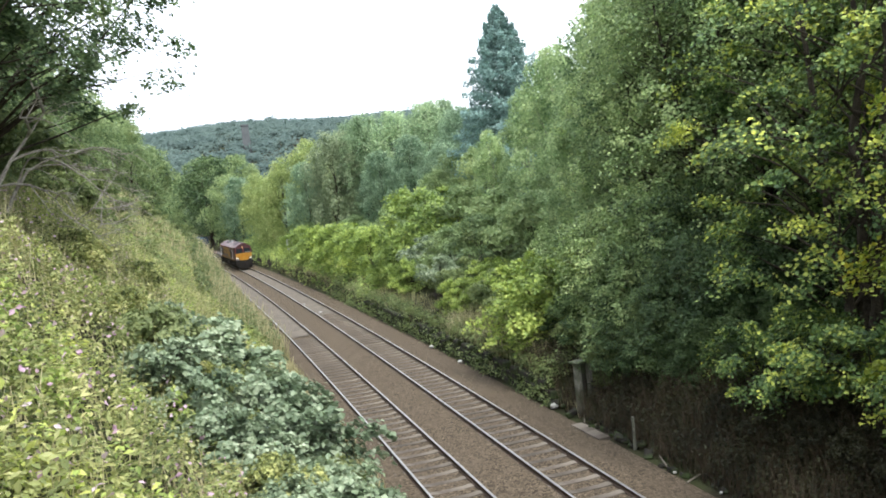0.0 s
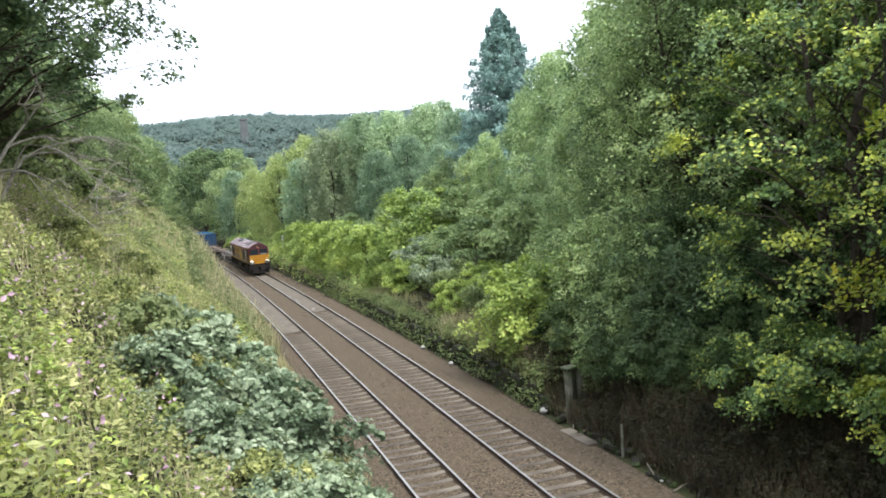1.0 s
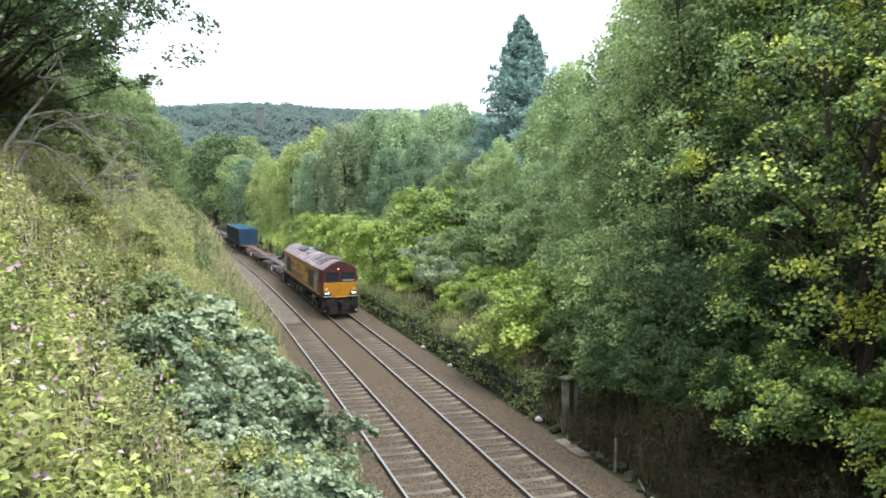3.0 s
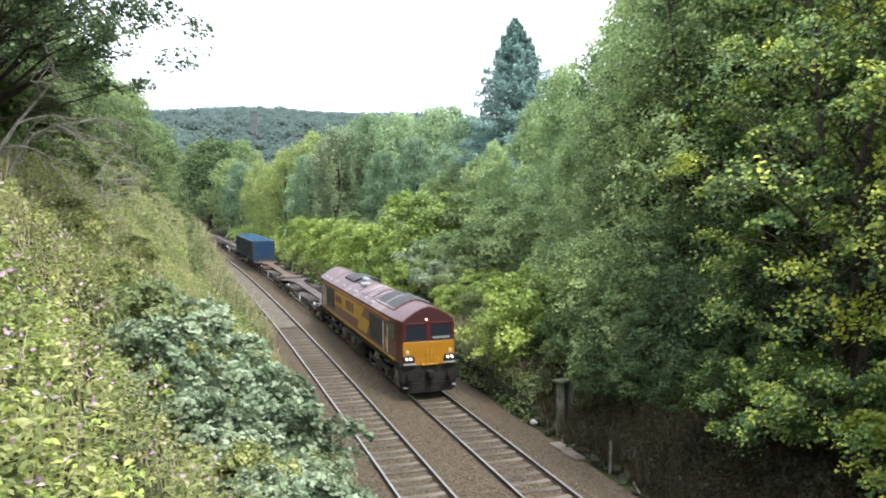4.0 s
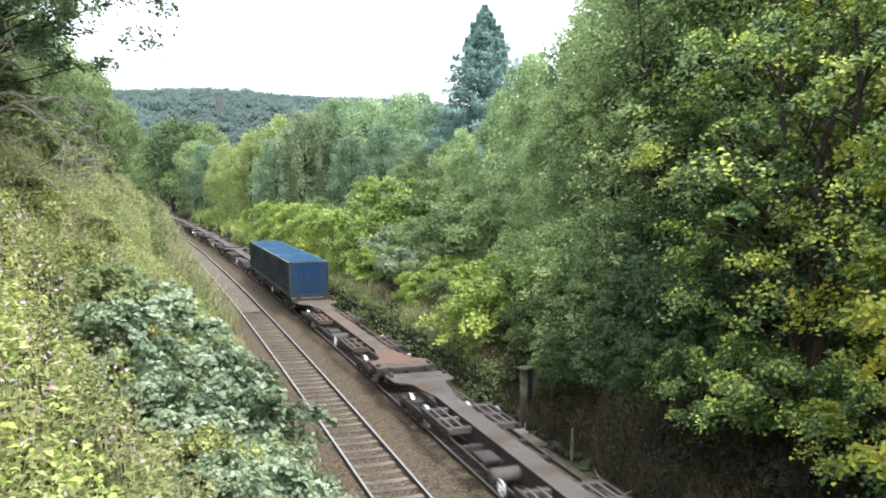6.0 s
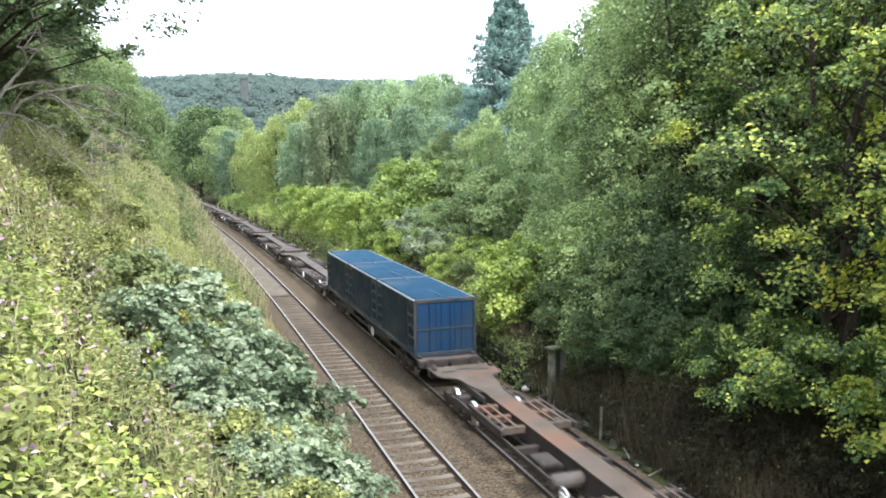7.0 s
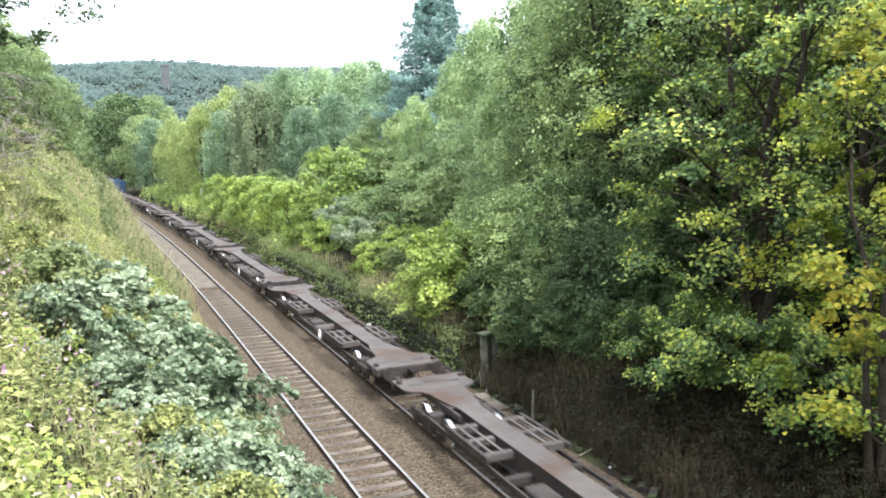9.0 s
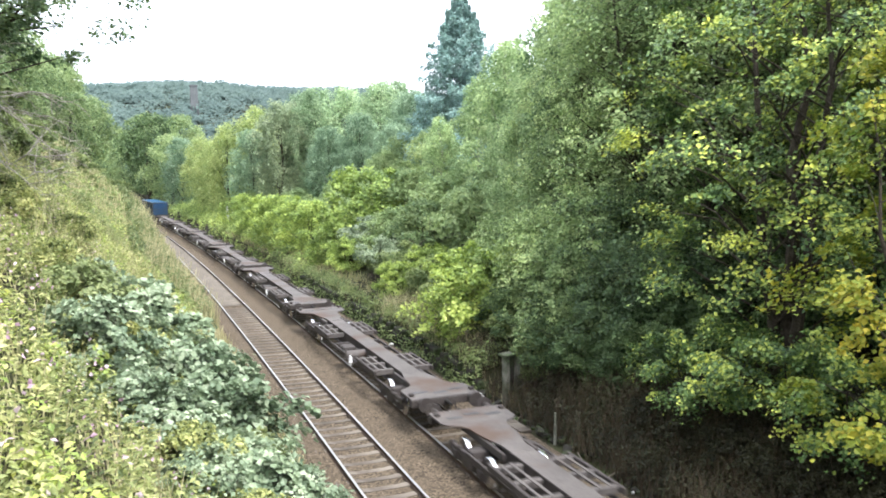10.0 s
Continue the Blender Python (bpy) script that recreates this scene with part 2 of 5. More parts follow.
    "blue_dirty": surface("blue_dirty", (0.0150, 0.0260, 0.0390), (0.0320, 0.0480, 0.0660), 0.6, 0, 1.5, 20.0, 0.2, 0.005, 0.4, (0.075, 0.066, 0.056), 0.6),
    # body maroon darkened to hold the shade below the cab roof
    "shaded_maroon": plain("shaded_maroon", (0.045, 0.010, 0.011), 0.5),
    "pale_edge": plain("pale_edge", (0.30, 0.31, 0.31), 0.5),
    "rail_edge": plain("rail_edge", (0.13, 0.17, 0.20), 0.5),
    "white": plain("white", (0.78, 0.78, 0.76), 0.6),
    "litter": plain("litter", (0.38, 0.37, 0.34), 0.7),
    "lamp_warm": glowing("lamp_warm", (1.0, 0.62, 0.28), 1.6),
    "marker": plain("marker", (0.50, 0.42, 0.20), 0.5),
    "pale_sill": plain("pale_sill", (0.22, 0.24, 0.21), 0.6),
    "lamp": glowing("lamp", (1.0, 0.90, 0.72), 2.5),
}


def gravel(name, dark, light, size, patchy):
    """Broken stone: a tone for each stone, dark joints between, patches of dust."""
    m, t, b = nodes_of(name)
    n, l = t.nodes, t.links
    co = n.new("ShaderNodeTexCoord")
    cell, edge, dust = n.new("ShaderNodeTexVoronoi"), n.new("ShaderNodeTexVoronoi"), n.new("ShaderNodeTexNoise")
    edge.feature = "DISTANCE_TO_EDGE"
    for q in (cell, edge):
        q.inputs["Scale"].default_value = 1 / size
        l.new(co.outputs["Object"], q.inputs["Vector"])
    dust.inputs["Scale"].default_value, dust.inputs["Detail"].default_value = 0.9, 6
    l.new(co.outputs["Object"], dust.inputs["Vector"])
    sep = n.new("ShaderNodeSeparateColor")
    l.new(cell.outputs["Color"], sep.inputs[0])
    ramp = n.new("ShaderNodeValToRGB")
    e = ramp.color_ramp.elements
    e[0].position, e[0].color = 0.05, (*dark, 1)
    e[1].position, e[1].color = 0.95, (*light, 1)
    l.new(sep.outputs[0], ramp.inputs[0])
    gap = n.new("ShaderNodeMapRange")
    gap.inputs["From Max"].default_value, gap.inputs["To Min"].default_value = 0.16, 0.25
    l.new(edge.outputs["Distance"], gap.inputs["Value"])
    mul = n.new("ShaderNodeMix")
    mul.data_type, mul.blend_type = "RGBA", "MULTIPLY"
    mul.inputs["Factor"].default_value = 1
    l.new(ramp.outputs[0], mul.inputs["A"])
    l.new(gap.outputs[0], mul.inputs["B"])
    dr = n.new("ShaderNodeValToRGB")
    dr.color_ramp.elements[0].position, dr.color_ramp.elements[1].position = 0.42, 0.72
    l.new(dust.outputs["Fac"], dr.inputs[0])
    mx = n.new("ShaderNodeMix")
    mx.data_type = "RGBA"
    cut = n.new("ShaderNodeMath")
    cut.operation = "MULTIPLY"
    cut.inputs[1].default_value = 0.6
    l.new(dr.outputs[0], cut.inputs[0])
    l.new(cut.outputs[0], mx.inputs["Factor"])
    l.new(mul.outputs["Result"], mx.inputs["A"])
    mx.inputs["B"].default_value = (*patchy, 1)
    l.new(mx.outputs["Result"], b.inputs["Base Color"])
    b.inputs["Roughness"].default_value, b.inputs["Specular IOR Level"].default_value = 0.95, 0.15
    bp = n.new("ShaderNodeBump")
    bp.inputs["Strength"].default_value, bp.inputs["Distance"].default_value = 1.0, 0.035
    l.new(edge.outputs["Distance"], bp.inputs["Height"])
    l.new(bp.outputs[0], b.inputs["Normal"])
    return m


M["ballast"] = gravel("ballast", (0.050, 0.037, 0.024), (0.210, 0.164, 0.112), 0.055, (0.105, 0.081, 0.056))
gm, gt, gb = nodes_of("window_glass")
gb.inputs["Base Color"].default_value = (0.02, 0.025, 0.03, 1)
gb.inputs["Roughness"].default_value, gb.inputs["Specular IOR Level"].default_value = 0.08, 0.3
M["window_glass"] = gm


# ---- mesh helpers ----
def mesh_np(name, verts, faces, mats, index=None, smooth=False):
    """A mesh from arrays: verts (n, 3), faces (m, 3 or 4)."""
    verts, faces = np.asarray(verts, dtype=np.float32), np.asarray(faces, dtype=np.int32)
    me = bpy.data.meshes.new(name)
    m, k = faces.shape
    me.vertices.add(len(verts))
    me.vertices.foreach_set("co", verts.ravel())
    me.loops.add(m * k)
    me.loops.foreach_set("vertex_index", faces.ravel())
    me.polygons.add(m)
    me.polygons.foreach_set("loop_start", np.arange(0, m * k, k, dtype=np.int32))
    me.polygons.foreach_set("loop_total", np.full(m, k, dtype=np.int32))
    for mt in mats:
        me.materials.append(mt)
    if index is not None:
        me.polygons.foreach_set("material_index", np.asarray(index, dtype=np.int32))
    me.polygons.foreach_set("use_smooth", np.full(m, smooth, dtype=bool))
    me.update()
    me.validate()
    return me


def part(name, bm, material, parent=None, label="", smooth=False):
    me = bpy.data.meshes.new(name)
    bm.to_mesh(me)
    bm.free()
    me.materials.append(material)
    if smooth:
        me.polygons.foreach_set("use_smooth", [True] * len(me.polygons))
    return link_part(name, me, parent, label)


def link_part(name, me, parent=None, label=""):
    ob = new(name, me)
    ob.parent = parent
    if label:
        ob["label"] = label
    return ob


def thing(name, label, category, m=None, group="", kind=""):
    ob = new(name)
    ob.empty_display_size = 0.2
    if m is not None:
        ob.matrix_basis = m
    return tagged(ob, label, category, group, kind)


def box(bm, x0, x1, y0, y1, z0, z1, bevel=0.0, m=None):
    """A box between the limits, with bevelled edges."""
    c = Matrix.Translation(((x0 + x1) / 2, (y0 + y1) / 2, (z0 + z1) / 2)) @ Matrix.Diagonal((x1 - x0, y1 - y0, z1 - z0, 1))
    got = bmesh.ops.create_cube(bm, size=1, matrix=(m @ c) if m else c)
    if bevel:
        es = {e for v in got["verts"] for e in v.link_edges}
        bmesh.ops.bevel(bm, geom=list(es), offset=bevel, segments=1, affect="EDGES", profile=0.5)
    return bm


def boxes(*limits, bevel=0.0):
    bm = bmesh.new()
    for q in limits:
        box(bm, *q, bevel=bevel)
    return bm


def rod(bm, a, b, r0, r1=None, sides=8):
    a, b = Vector(a), Vector(b)
    d = b - a
    m = Matrix.Translation((a + b) / 2) @ d.to_track_quat("Z", "Y").to_matrix().to_4x4()
    bmesh.ops.create_cone(bm, cap_ends=True, segments=sides, radius1=r0, radius2=r0 if r1 is None else r1, depth=d.length, matrix=m)
    return bm


def prism(bm, outline, y0, y1):
    """Extrudes an outline of (x, z) from y0 to y1."""
    a = [bm.verts.new((x, y0, z)) for x, z in outline]
    b = [bm.verts.new((x, y1, z)) for x, z in outline]
    n = len(a)
    for i in range(n):
        bm.faces.new((a[i], a[(i + 1) % n], b[(i + 1) % n], b[i]))
    bm.faces.new(a[::-1])
    bm.faces.new(b)
    bmesh.ops.recalc_face_normals(bm, faces=bm.faces[:])
    return bm


def plate(bm, outline, z0, z1):
    """Extrudes an outline of (x, y) from z0 to z1."""
    a = [bm.verts.new((x, y, z0)) for x, y in outline]
    b = [bm.verts.new((x, y, z1)) for x, y in outline]
    n = len(a)
    for i in range(n):
        bm.faces.new((a[i], a[(i + 1) % n], b[(i + 1) % n], b[i]))
    bm.faces.new(a[::-1])
    bm.faces.new(b)
    bmesh.ops.recalc_face_normals(bm, faces=bm.faces[:])
    return bm


# ---- lie of the land ----
CURVE = -0.00058            # both tracks bend gently to the left
LEFT_RAIL, GAUGE, SPACING = 5.22, 1.505, 3.2925
LEFT_C = LEFT_RAIL + GAUGE / 2
RIGHT_C = LEFT_C + SPACING


def bend(y):
    """Sideways shift of the line at y; a straight tangent behind the camera."""
    y = np.asarray(y, dtype=float)
    return np.where(y < 0, 0.0, np.where(y < 260, CURVE * y * y / 2, CURVE * 260 * 260 / 2 + CURVE * 260 * (y - 260)))


def smooth01(a, b, v):
    q = np.clip((v - a) / (b - a), 0, 1)
    return q * q * (3 - 2 * q)


def rough_wave(x, y):
    return (np.sin(x * 0.71 + y * 0.33) + np.sin(x * 0.29 - y * 0.57 + 1.3) + 0.6 * np.sin(x * 1.7 + y * 1.3 + 0.4)) / 2.6


TOE_L, TOE_R = 3.75, 12.25


def ground_z(x, y):
    x, y = np.asarray(x, dtype=float), np.asarray(y, dtype=float)
    u = x - bend(y)
    up = TOE_L - u
    bank = 18.0 * (1 - np.exp(-np.clip(up, 0, 400) * 1.46 / 18.0))
    bank = np.minimum(bank, np.clip(up, 0, 400) * 1.06)
    crest = 2.2 * smooth01(42, 72, y) * (1 - smooth01(150, 185, y)) * smooth01(0.2, 2.6, up)
    left = -0.45 + crest + bank + 0.28 * rough_wave(x, y) * smooth01(0.5, 3, up)
    mound = smooth01(5.5, 1.2, y) * smooth01(4.2, 0.5, x) * smooth01(-16, -6, x)
    left = left + np.clip(6.9 - left, 0, 9) * mound
    ru = u - TOE_R
    wall = 0.95 * np.where(y > 29, smooth01(0.28, 0.5, ru), smooth01(0.3, 2.6, ru))
    right = -0.45 + wall + 0.30 * np.clip(ru - 0.4, 0, 10) + 0.06 * np.clip(ru - 10.4, 0, 40) + 0.2 * rough_wave(x, y) * smooth01(1, 4, ru)
    z = np.where(u < TOE_L, left, np.where(u > TOE_R, right, -0.45))
    far = smooth01(330, 780, y)
    hill = far * (75.5 + 2.5 * np.sin(x * 0.013 + 1.0) + 1.5 * np.sin(x * 0.041))
    return z * (1 - far) + hill


def gz(x, y):
    return float(ground_z(x, y))


def make_ground():
    us = np.concatenate([[-900, -500, -250, -140, -90, -60, -45], np.linspace(-36, 3.6, 67), [3.75, 4.0, 8, 12.0, 12.15, 12.45, 12.6], np.linspace(13, 36, 36), [42, 55, 80, 130, 250, 500, 1200]])
    ys = np.concatenate([[-260, -160, -90, -50, -30, -20, -12, -6], np.linspace(-3, 60, 106), np.linspace(61.5, 160, 60), [175, 200, 230, 260, 300], np.linspace(330, 800, 24), [1000, 1600, 3000]])
    X, Y = np.meshgrid(us, ys)
    X = X + bend(Y)
    Z = ground_z(X, Y)
    n, m = len(us), len(ys)
    i = (np.arange(m - 1)[:, None] * n + np.arange(n - 1)[None, :]).ravel()
    faces = np.stack([i, i + 1, i + n + 1, i + n], 1)
    me = mesh_np("ground", np.stack([X.ravel(), Y.ravel(), Z.ravel()], 1), faces, [M["soil"]], smooth=True)
    tagged(link_part("ground", me), "brown earth of a railway cutting rising to wooded banks", "ground", kind="structure")


def strip(name, profile, ys, mat, smooth=False):
    """A profile of (u, z) swept along the line."""
    ys = np.asarray(ys, dtype=float)
    P = np.array(profile, dtype=float)
    n, m = len(P), len(ys)
    V = np.zeros((m, n, 3))
    V[:, :, 0] = P[None, :, 0] + bend(ys)[:, None]
    V[:, :, 1] = ys[:, None]
    V[:, :, 2] = P[None, :, 1]
    i = (np.arange(m - 1)[:, None] * n + np.arange(n - 1)[None, :]).ravel()
    return mesh_np(name, V.reshape(-1, 3), np.stack([i, i + 1, i + n + 1, i + n], 1), [mat], smooth=smooth)


LINE_YS = np.concatenate([np.linspace(-140, 0, 15), np.linspace(4, 260, 65), np.linspace(270, 330, 7)])


def make_tracks():
    a, b = LEFT_C, RIGHT_C
    top = -0.175
    hi, mid = -0.130, -0.182
    bed = [(TOE_L - 0.3, -0.50), (TOE_L + 0.1, -0.40), (a - 1.85, -0.30), (a - 1.4, hi - 0.02), (a - 0.90, hi), (a - 0.68, mid), (a + 0.68, mid), (a + 0.90, hi), (a + 1.4, hi - 0.01),
           (b - 1.4, hi - 0.01), (b - 0.90, hi), (b - 0.68, mid), (b + 0.68, mid), (b + 0.90, hi), (b + 1.4, hi - 0.02), (b + 1.9, -0.30), (TOE_R - 0.4, -0.40), (TOE_R + 0.1, -0.5)]
    tagged(link_part("track_bed", strip("track_bed", bed, LINE_YS, M["ballast"])), "brown stone ballast under a double railway line", "ballast", kind="structure")
    # ballast dust that hides the sleepers further along the line
    for c, y0 in ((a, 53.4), (b, 62.0)):
        ys = np.concatenate([[y0], np.linspace(y0 + 3, 330, 60)])
        tagged(link_part("track_infill", strip("track_infill", [(c - 0.66, top - 0.06), (c - 0.62, top + 0.045), (c + 0.62, top + 0.045), (c + 0.66, top - 0.06)], ys, M["dusty"])), "grey dusty ballast filling between the rails", "ballast", kind="structure")
    # one sleeper, bevelled, sunk at its middle
    bm = bmesh.new()
    prism(bm, [(-1.25, -0.40), (1.25, -0.40), (1.25, -0.165), (1.15, -0.150), (0.55, -0.150), (0.40, -0.172), (-0.40, -0.172), (-0.55, -0.150), (-1.15, -0.150), (-1.25, -0.165)], -0.125, 0.125)
    sl = bpy.data.meshes.new("sleeper")
    bm.to_mesh(sl)
    bm.free()
    sl.materials.append(M["concrete"])
    profile = [(-0.070, -0.160), (-0.070, -0.148), (-0.012, -0.125), (-0.010, -0.045), (-0.036, -0.035), (-0.036, -0.006), (0.036, -0.006), (0.036, -0.035), (0.010, -0.045), (0.012, -0.125), (0.070, -0.148), (0.070, -0.160)]
    head = [(-0.038, -0.014), (-0.036, -0.003), (-0.026, 0.002), (0.026, 0.002), (0.036, -0.003), (0.038, -0.014)]
    rng = random.Random(4)
    for c, reach in ((a, 53.0), (b, 61.6)):
        tr = thing("railway_track", "railway track with shiny steel rails on concrete sleepers", "railway track", group="railway tracks")
        for s in (-GAUGE / 2, GAUGE / 2):
            r = link_part("rail", strip("rail", [(c + s + u, z) for u, z in profile], LINE_YS, M["rail_web"]), tr, "rust-brown steel rail")
            link_part("rail_head", strip("rail_head", [(c + s + u, z) for u, z in head], LINE_YS, M["rail_head"], True), r, "polished bright running surface")
        y = 4.0
        while y < reach:
            o = link_part("sleeper", sl, tr)
            o.matrix_basis = Matrix.Translation((c + float(bend(y)) + rng.uniform(-0.02, 0.02), y + rng.uniform(-0.02, 0.02), rng.uniform(-0.008, 0.012))) @ Matrix.Rotation(-CURVE * y * -1 + rng.uniform(-0.012, 0.012), 4, "Z")
            y += 0.70


make_ground()
make_tracks()


# ---- plants ----
def unit(v):
    return v / np.maximum(np.linalg.norm(v, axis=1, keepdims=True), 1e-6)


def leaf_quads(rng, c, nrm, size, width=0.34):
    """A bent diamond for each leaf."""
    n = len(c)
    t = unit(np.cross(nrm, rng.normal(size=(n, 3))))
    b = np.cross(nrm, t)
    s = (size * rng.uniform(0.65, 1.3, n))[:, None]
    lift = nrm * s * 0.10
    V = np.stack([c - t * s * 0.5, c + b * s * width + lift, c + t * s * 0.5 - lift * 0.6, c - b * s * width + lift], 1)
    return V.reshape(-1, 3)


def quads(n):
    return np.arange(n * 4).reshape(n, 4)


def clump_points(rng, centres, radii, total, flat=0.72, shell=0.55):
    """Points and normals on and in the clumps, weighted by their surface."""
    w = radii ** 2
    idx = rng.choice(len(centres), total, p=w / w.sum())
    d = unit(rng.normal(size=(total, 3)))
    d[:, 2] = np.where(d[:, 2] < -0.55, -d[:, 2] * 0.6, d[:, 2])
    r = radii[idx] * (shell + (1 - shell) * rng.random(total) ** 0.5) * rng.uniform(0.85, 1.18, total)
    p = centres[idx] + d * r[:, None] * np.array([1, 1, flat])
    nrm = unit(d * 0.8 + np.array([0, 0, 0.5]) + rng.normal(size=(total, 3)) * 0.55)
    return p, nrm


def wood(bm, rng, height, trunk_r, tips, lean=0.0, fork=0.35):
    """A tapered, slightly bent trunk and limbs that reach for the tips."""
    pts = [Vector((lean * f * height + rng.normal() * 0.02 * height * f, rng.normal() * 0.02 * height * f, f * height)) for f in (0, 0.12, 0.3, 0.5, 0.7, 0.92)]
    rr = [trunk_r * q for q in (1.25, 1.0, 0.8, 0.58, 0.36, 0.1)]
    for i in range(5):
        rod(bm, pts[i], pts[i + 1], rr[i], rr[i + 1], 8)
    for tp in tips:
        tp = Vector(tp)
        f = min(max(tp.z / height - fork * rng.uniform(0.5, 1.0), 0.08), 0.85)
        k = min(int(f * 5), 4)
        root = pts[k].lerp(pts[k + 1], f * 5 - k)
        mid = root.lerp(tp, 0.5) + Vector((0, 0, 0.10 * (tp - root).length)) + Vector(rng.normal(size=3) * 0.05 * (tp - root).length)
        r = rr[k] * 0.30
        rod(bm, root, mid, r, r * 0.6, 5)
        rod(bm, mid, tp, r * 0.6, r * 0.15, 5)


def tree(name, seed, height, radius, base, lobes, leaves, size, leaf, label, category="tree", trunk_r=0.2, lobe=1.5, bark="bark", droop=0.0, shape=0.8, group="", lean=0.0, flat=0.72):
    """A tree or shrub at the origin: trunk with limbs, and a crown of single leaves in uneven clumps."""
    rng = np.random.default_rng(seed)
    f = rng.random(lobes) ** 0.8
    ang = rng.random(lobes) * 6.283 + np.arange(lobes) * 2.4
    prof = np.sin(np.clip(f * 0.86 + 0.12, 0, 1) * math.pi) ** shape
    rad = radius * prof * rng.uniform(0.35, 1.0, lobes)
    z = base + (height - base) * (f * 0.92 + 0.03)
    C = np.stack([np.cos(ang) * rad + lean * z, np.sin(ang) * rad, z], 1)
    L = lobe * rng.uniform(0.55, 1.25, lobes) * (0.65 + 0.5 * prof)
    th = thing(name, label, category, group=group)
    bm = bmesh.new()
    tips = C[: min(lobes, 26)]
    wood(bm, rng, height * 0.93, trunk_r, tips, lean)
    part("trunk", bm, M[bark], th)
    p, nrm = clump_points(rng, C, L, leaves, flat)
    if droop:
        hang = rng.random(leaves) ** 2 * droop
        p[:, 2] -= hang
    p[:, 2] = np.maximum(p[:, 2], 0.1)
    me = mesh_np("crown", leaf_quads(rng, p, nrm, np.full(leaves, size)), quads(leaves), [M[leaf]])
    link_part("crown", me, th)
    return th


def spray_tree(name, seed, height, radius, base, sprays, per, size, leaf, label, category="tree", trunk_r=0.2, spread=1.0, thin=0.16, stems=2, shape=0.6, bark="bark", group="", lean=0.0, inner=0.35, droop=0.35):
    """A tree whose leaves sit in separate flat sprays on the ends of spreading limbs."""
    rng = np.random.default_rng(seed)
    th = thing(name, label, category, group=group)
    f = (np.arange(sprays) + rng.random(sprays)) / sprays
    ang = np.arange(sprays) * 2.39996 + rng.normal(size=sprays) * 0.5
    prof = np.sin(np.clip(f * 0.84 + 0.14, 0, 1) * math.pi) ** shape
    far = inner + (1 - inner) * rng.random(sprays) ** 0.55
    rad = radius * prof * far
    out = np.stack([np.cos(ang), np.sin(ang), np.zeros(sprays)], 1)
    z = base + (height - base) * (f * 0.95 + 0.02)
    C = out * rad[:, None] + np.stack([lean * z, np.zeros(sprays), z], 1)
    S = spread * rng.uniform(0.55, 1.3, sprays)
    bm = bmesh.new()
    feet = [Vector((0.18 * k * math.cos(2.1 * k), 0.18 * k * math.sin(2.1 * k), -0.2)) for k in range(stems)]
    for k, foot in enumerate(feet):
        pts = [foot]
        way = Vector((math.cos(k * 2.4 + 0.6) * 0.10 + lean, math.sin(k * 2.4 + 0.6) * 0.10, 1.0))
        for q in range(1, 7):
            pts.append(foot + way * (height * 0.92 * q / 6) + Vector(rng.normal(size=3)) * 0.018 * height * (q / 6))
        rr = [trunk_r * (1.15, 0.92, 0.76, 0.60, 0.44, 0.26, 0.06)[i] * (1.0 if k == 0 else 0.75) for i in range(7)]
        for i in range(6):
            rod(bm, pts[i], pts[i + 1], rr[i], rr[i + 1], 8)
        for j in range(k, sprays, stems):
            tip = Vector(C[j] - out[j] * S[j] * 0.3)
            zz = min(max((tip.z - 0.55 * rad[j]) / (height * 0.92), 0.10), 0.93) * 6
            i = min(int(zz), 5)
            root = pts[i].lerp(pts[i + 1], zz - i)
            mid = root.lerp(tip, 0.55) + Vector(rng.normal(size=3)) * 0.06 * (tip - root).length + Vector((0, 0, 0.05 * (tip - root).length))
            r = min(rr[i] * 0.36, 0.009 * (tip - root).length + 0.008)
            rod(bm, root, mid, r, r * 0.6, 5)
            rod(bm, mid, tip, r * 0.6, r * 0.2, 4)
            rod(bm, tip, Vector(C[j] + out[j] * S[j] * 0.7) - Vector((0, 0, droop * S[j] * 0.4)), r * 0.2, 0.004, 3)
    part("trunk", bm, M[bark], th)
    n = sprays * per
    idx = np.repeat(np.arange(sprays), per)
    across = np.stack([-out[:, 1], out[:, 0], np.zeros(sprays)], 1)
    # three to four fans of leaves in each spray
    fan = rng.integers(0, 4, n)
    fa = rng.normal(size=(sprays, 4, 3)) * np.array([0.45, 0.5, 0.20])
    q = fa[idx, fan] + rng.normal(size=(n, 3)) * np.array([0.26, 0.26, thin])
    reach = np.hypot(q[:, 0], q[:, 1])
    P = C[idx] + (out[idx] * q[:, :1] + across[idx] * q[:, 1:2]) * S[idx][:, None]
    P[:, 2] += (q[:, 2] - droop * reach * reach * 0.6) * S[idx]
    P[:, 2] = np.maximum(P[:, 2], 0.15)
    nrm = unit(out[idx] * 0.45 + np.array([0, 0, 0.8]) + rng.normal(size=(n, 3)) * 0.42)
    link_part("crown", mesh_np("crown", leaf_quads(rng, P, nrm, np.full(n, size), 0.42), quads(n), [M[leaf]]), th)
    return th


def conifer(name, seed, height, radius, leaves, label):
    rng = np.random.default_rng(seed)
    th = thing(name, label, "tree")
    bm = bmesh.new()
    rod(bm, (0, 0, 0), (0, 0, height * 0.97), 0.38, 0.03, 10)
    V, N = [], []
    count = 230
    per = leaves // count
    for i in range(count):
        f = (i + 0.5) / count
        z = height * (0.04 + 0.95 * f)
        a = i * 2.39996 + rng.normal() * 0.2
        reach = radius * (1 - f) ** 0.72 * rng.uniform(0.55, 1.15) + 0.2
        d = np.array([math.cos(a), math.sin(a), 0])
        tip = d * reach + np.array([0, 0, z - reach * 0.10])
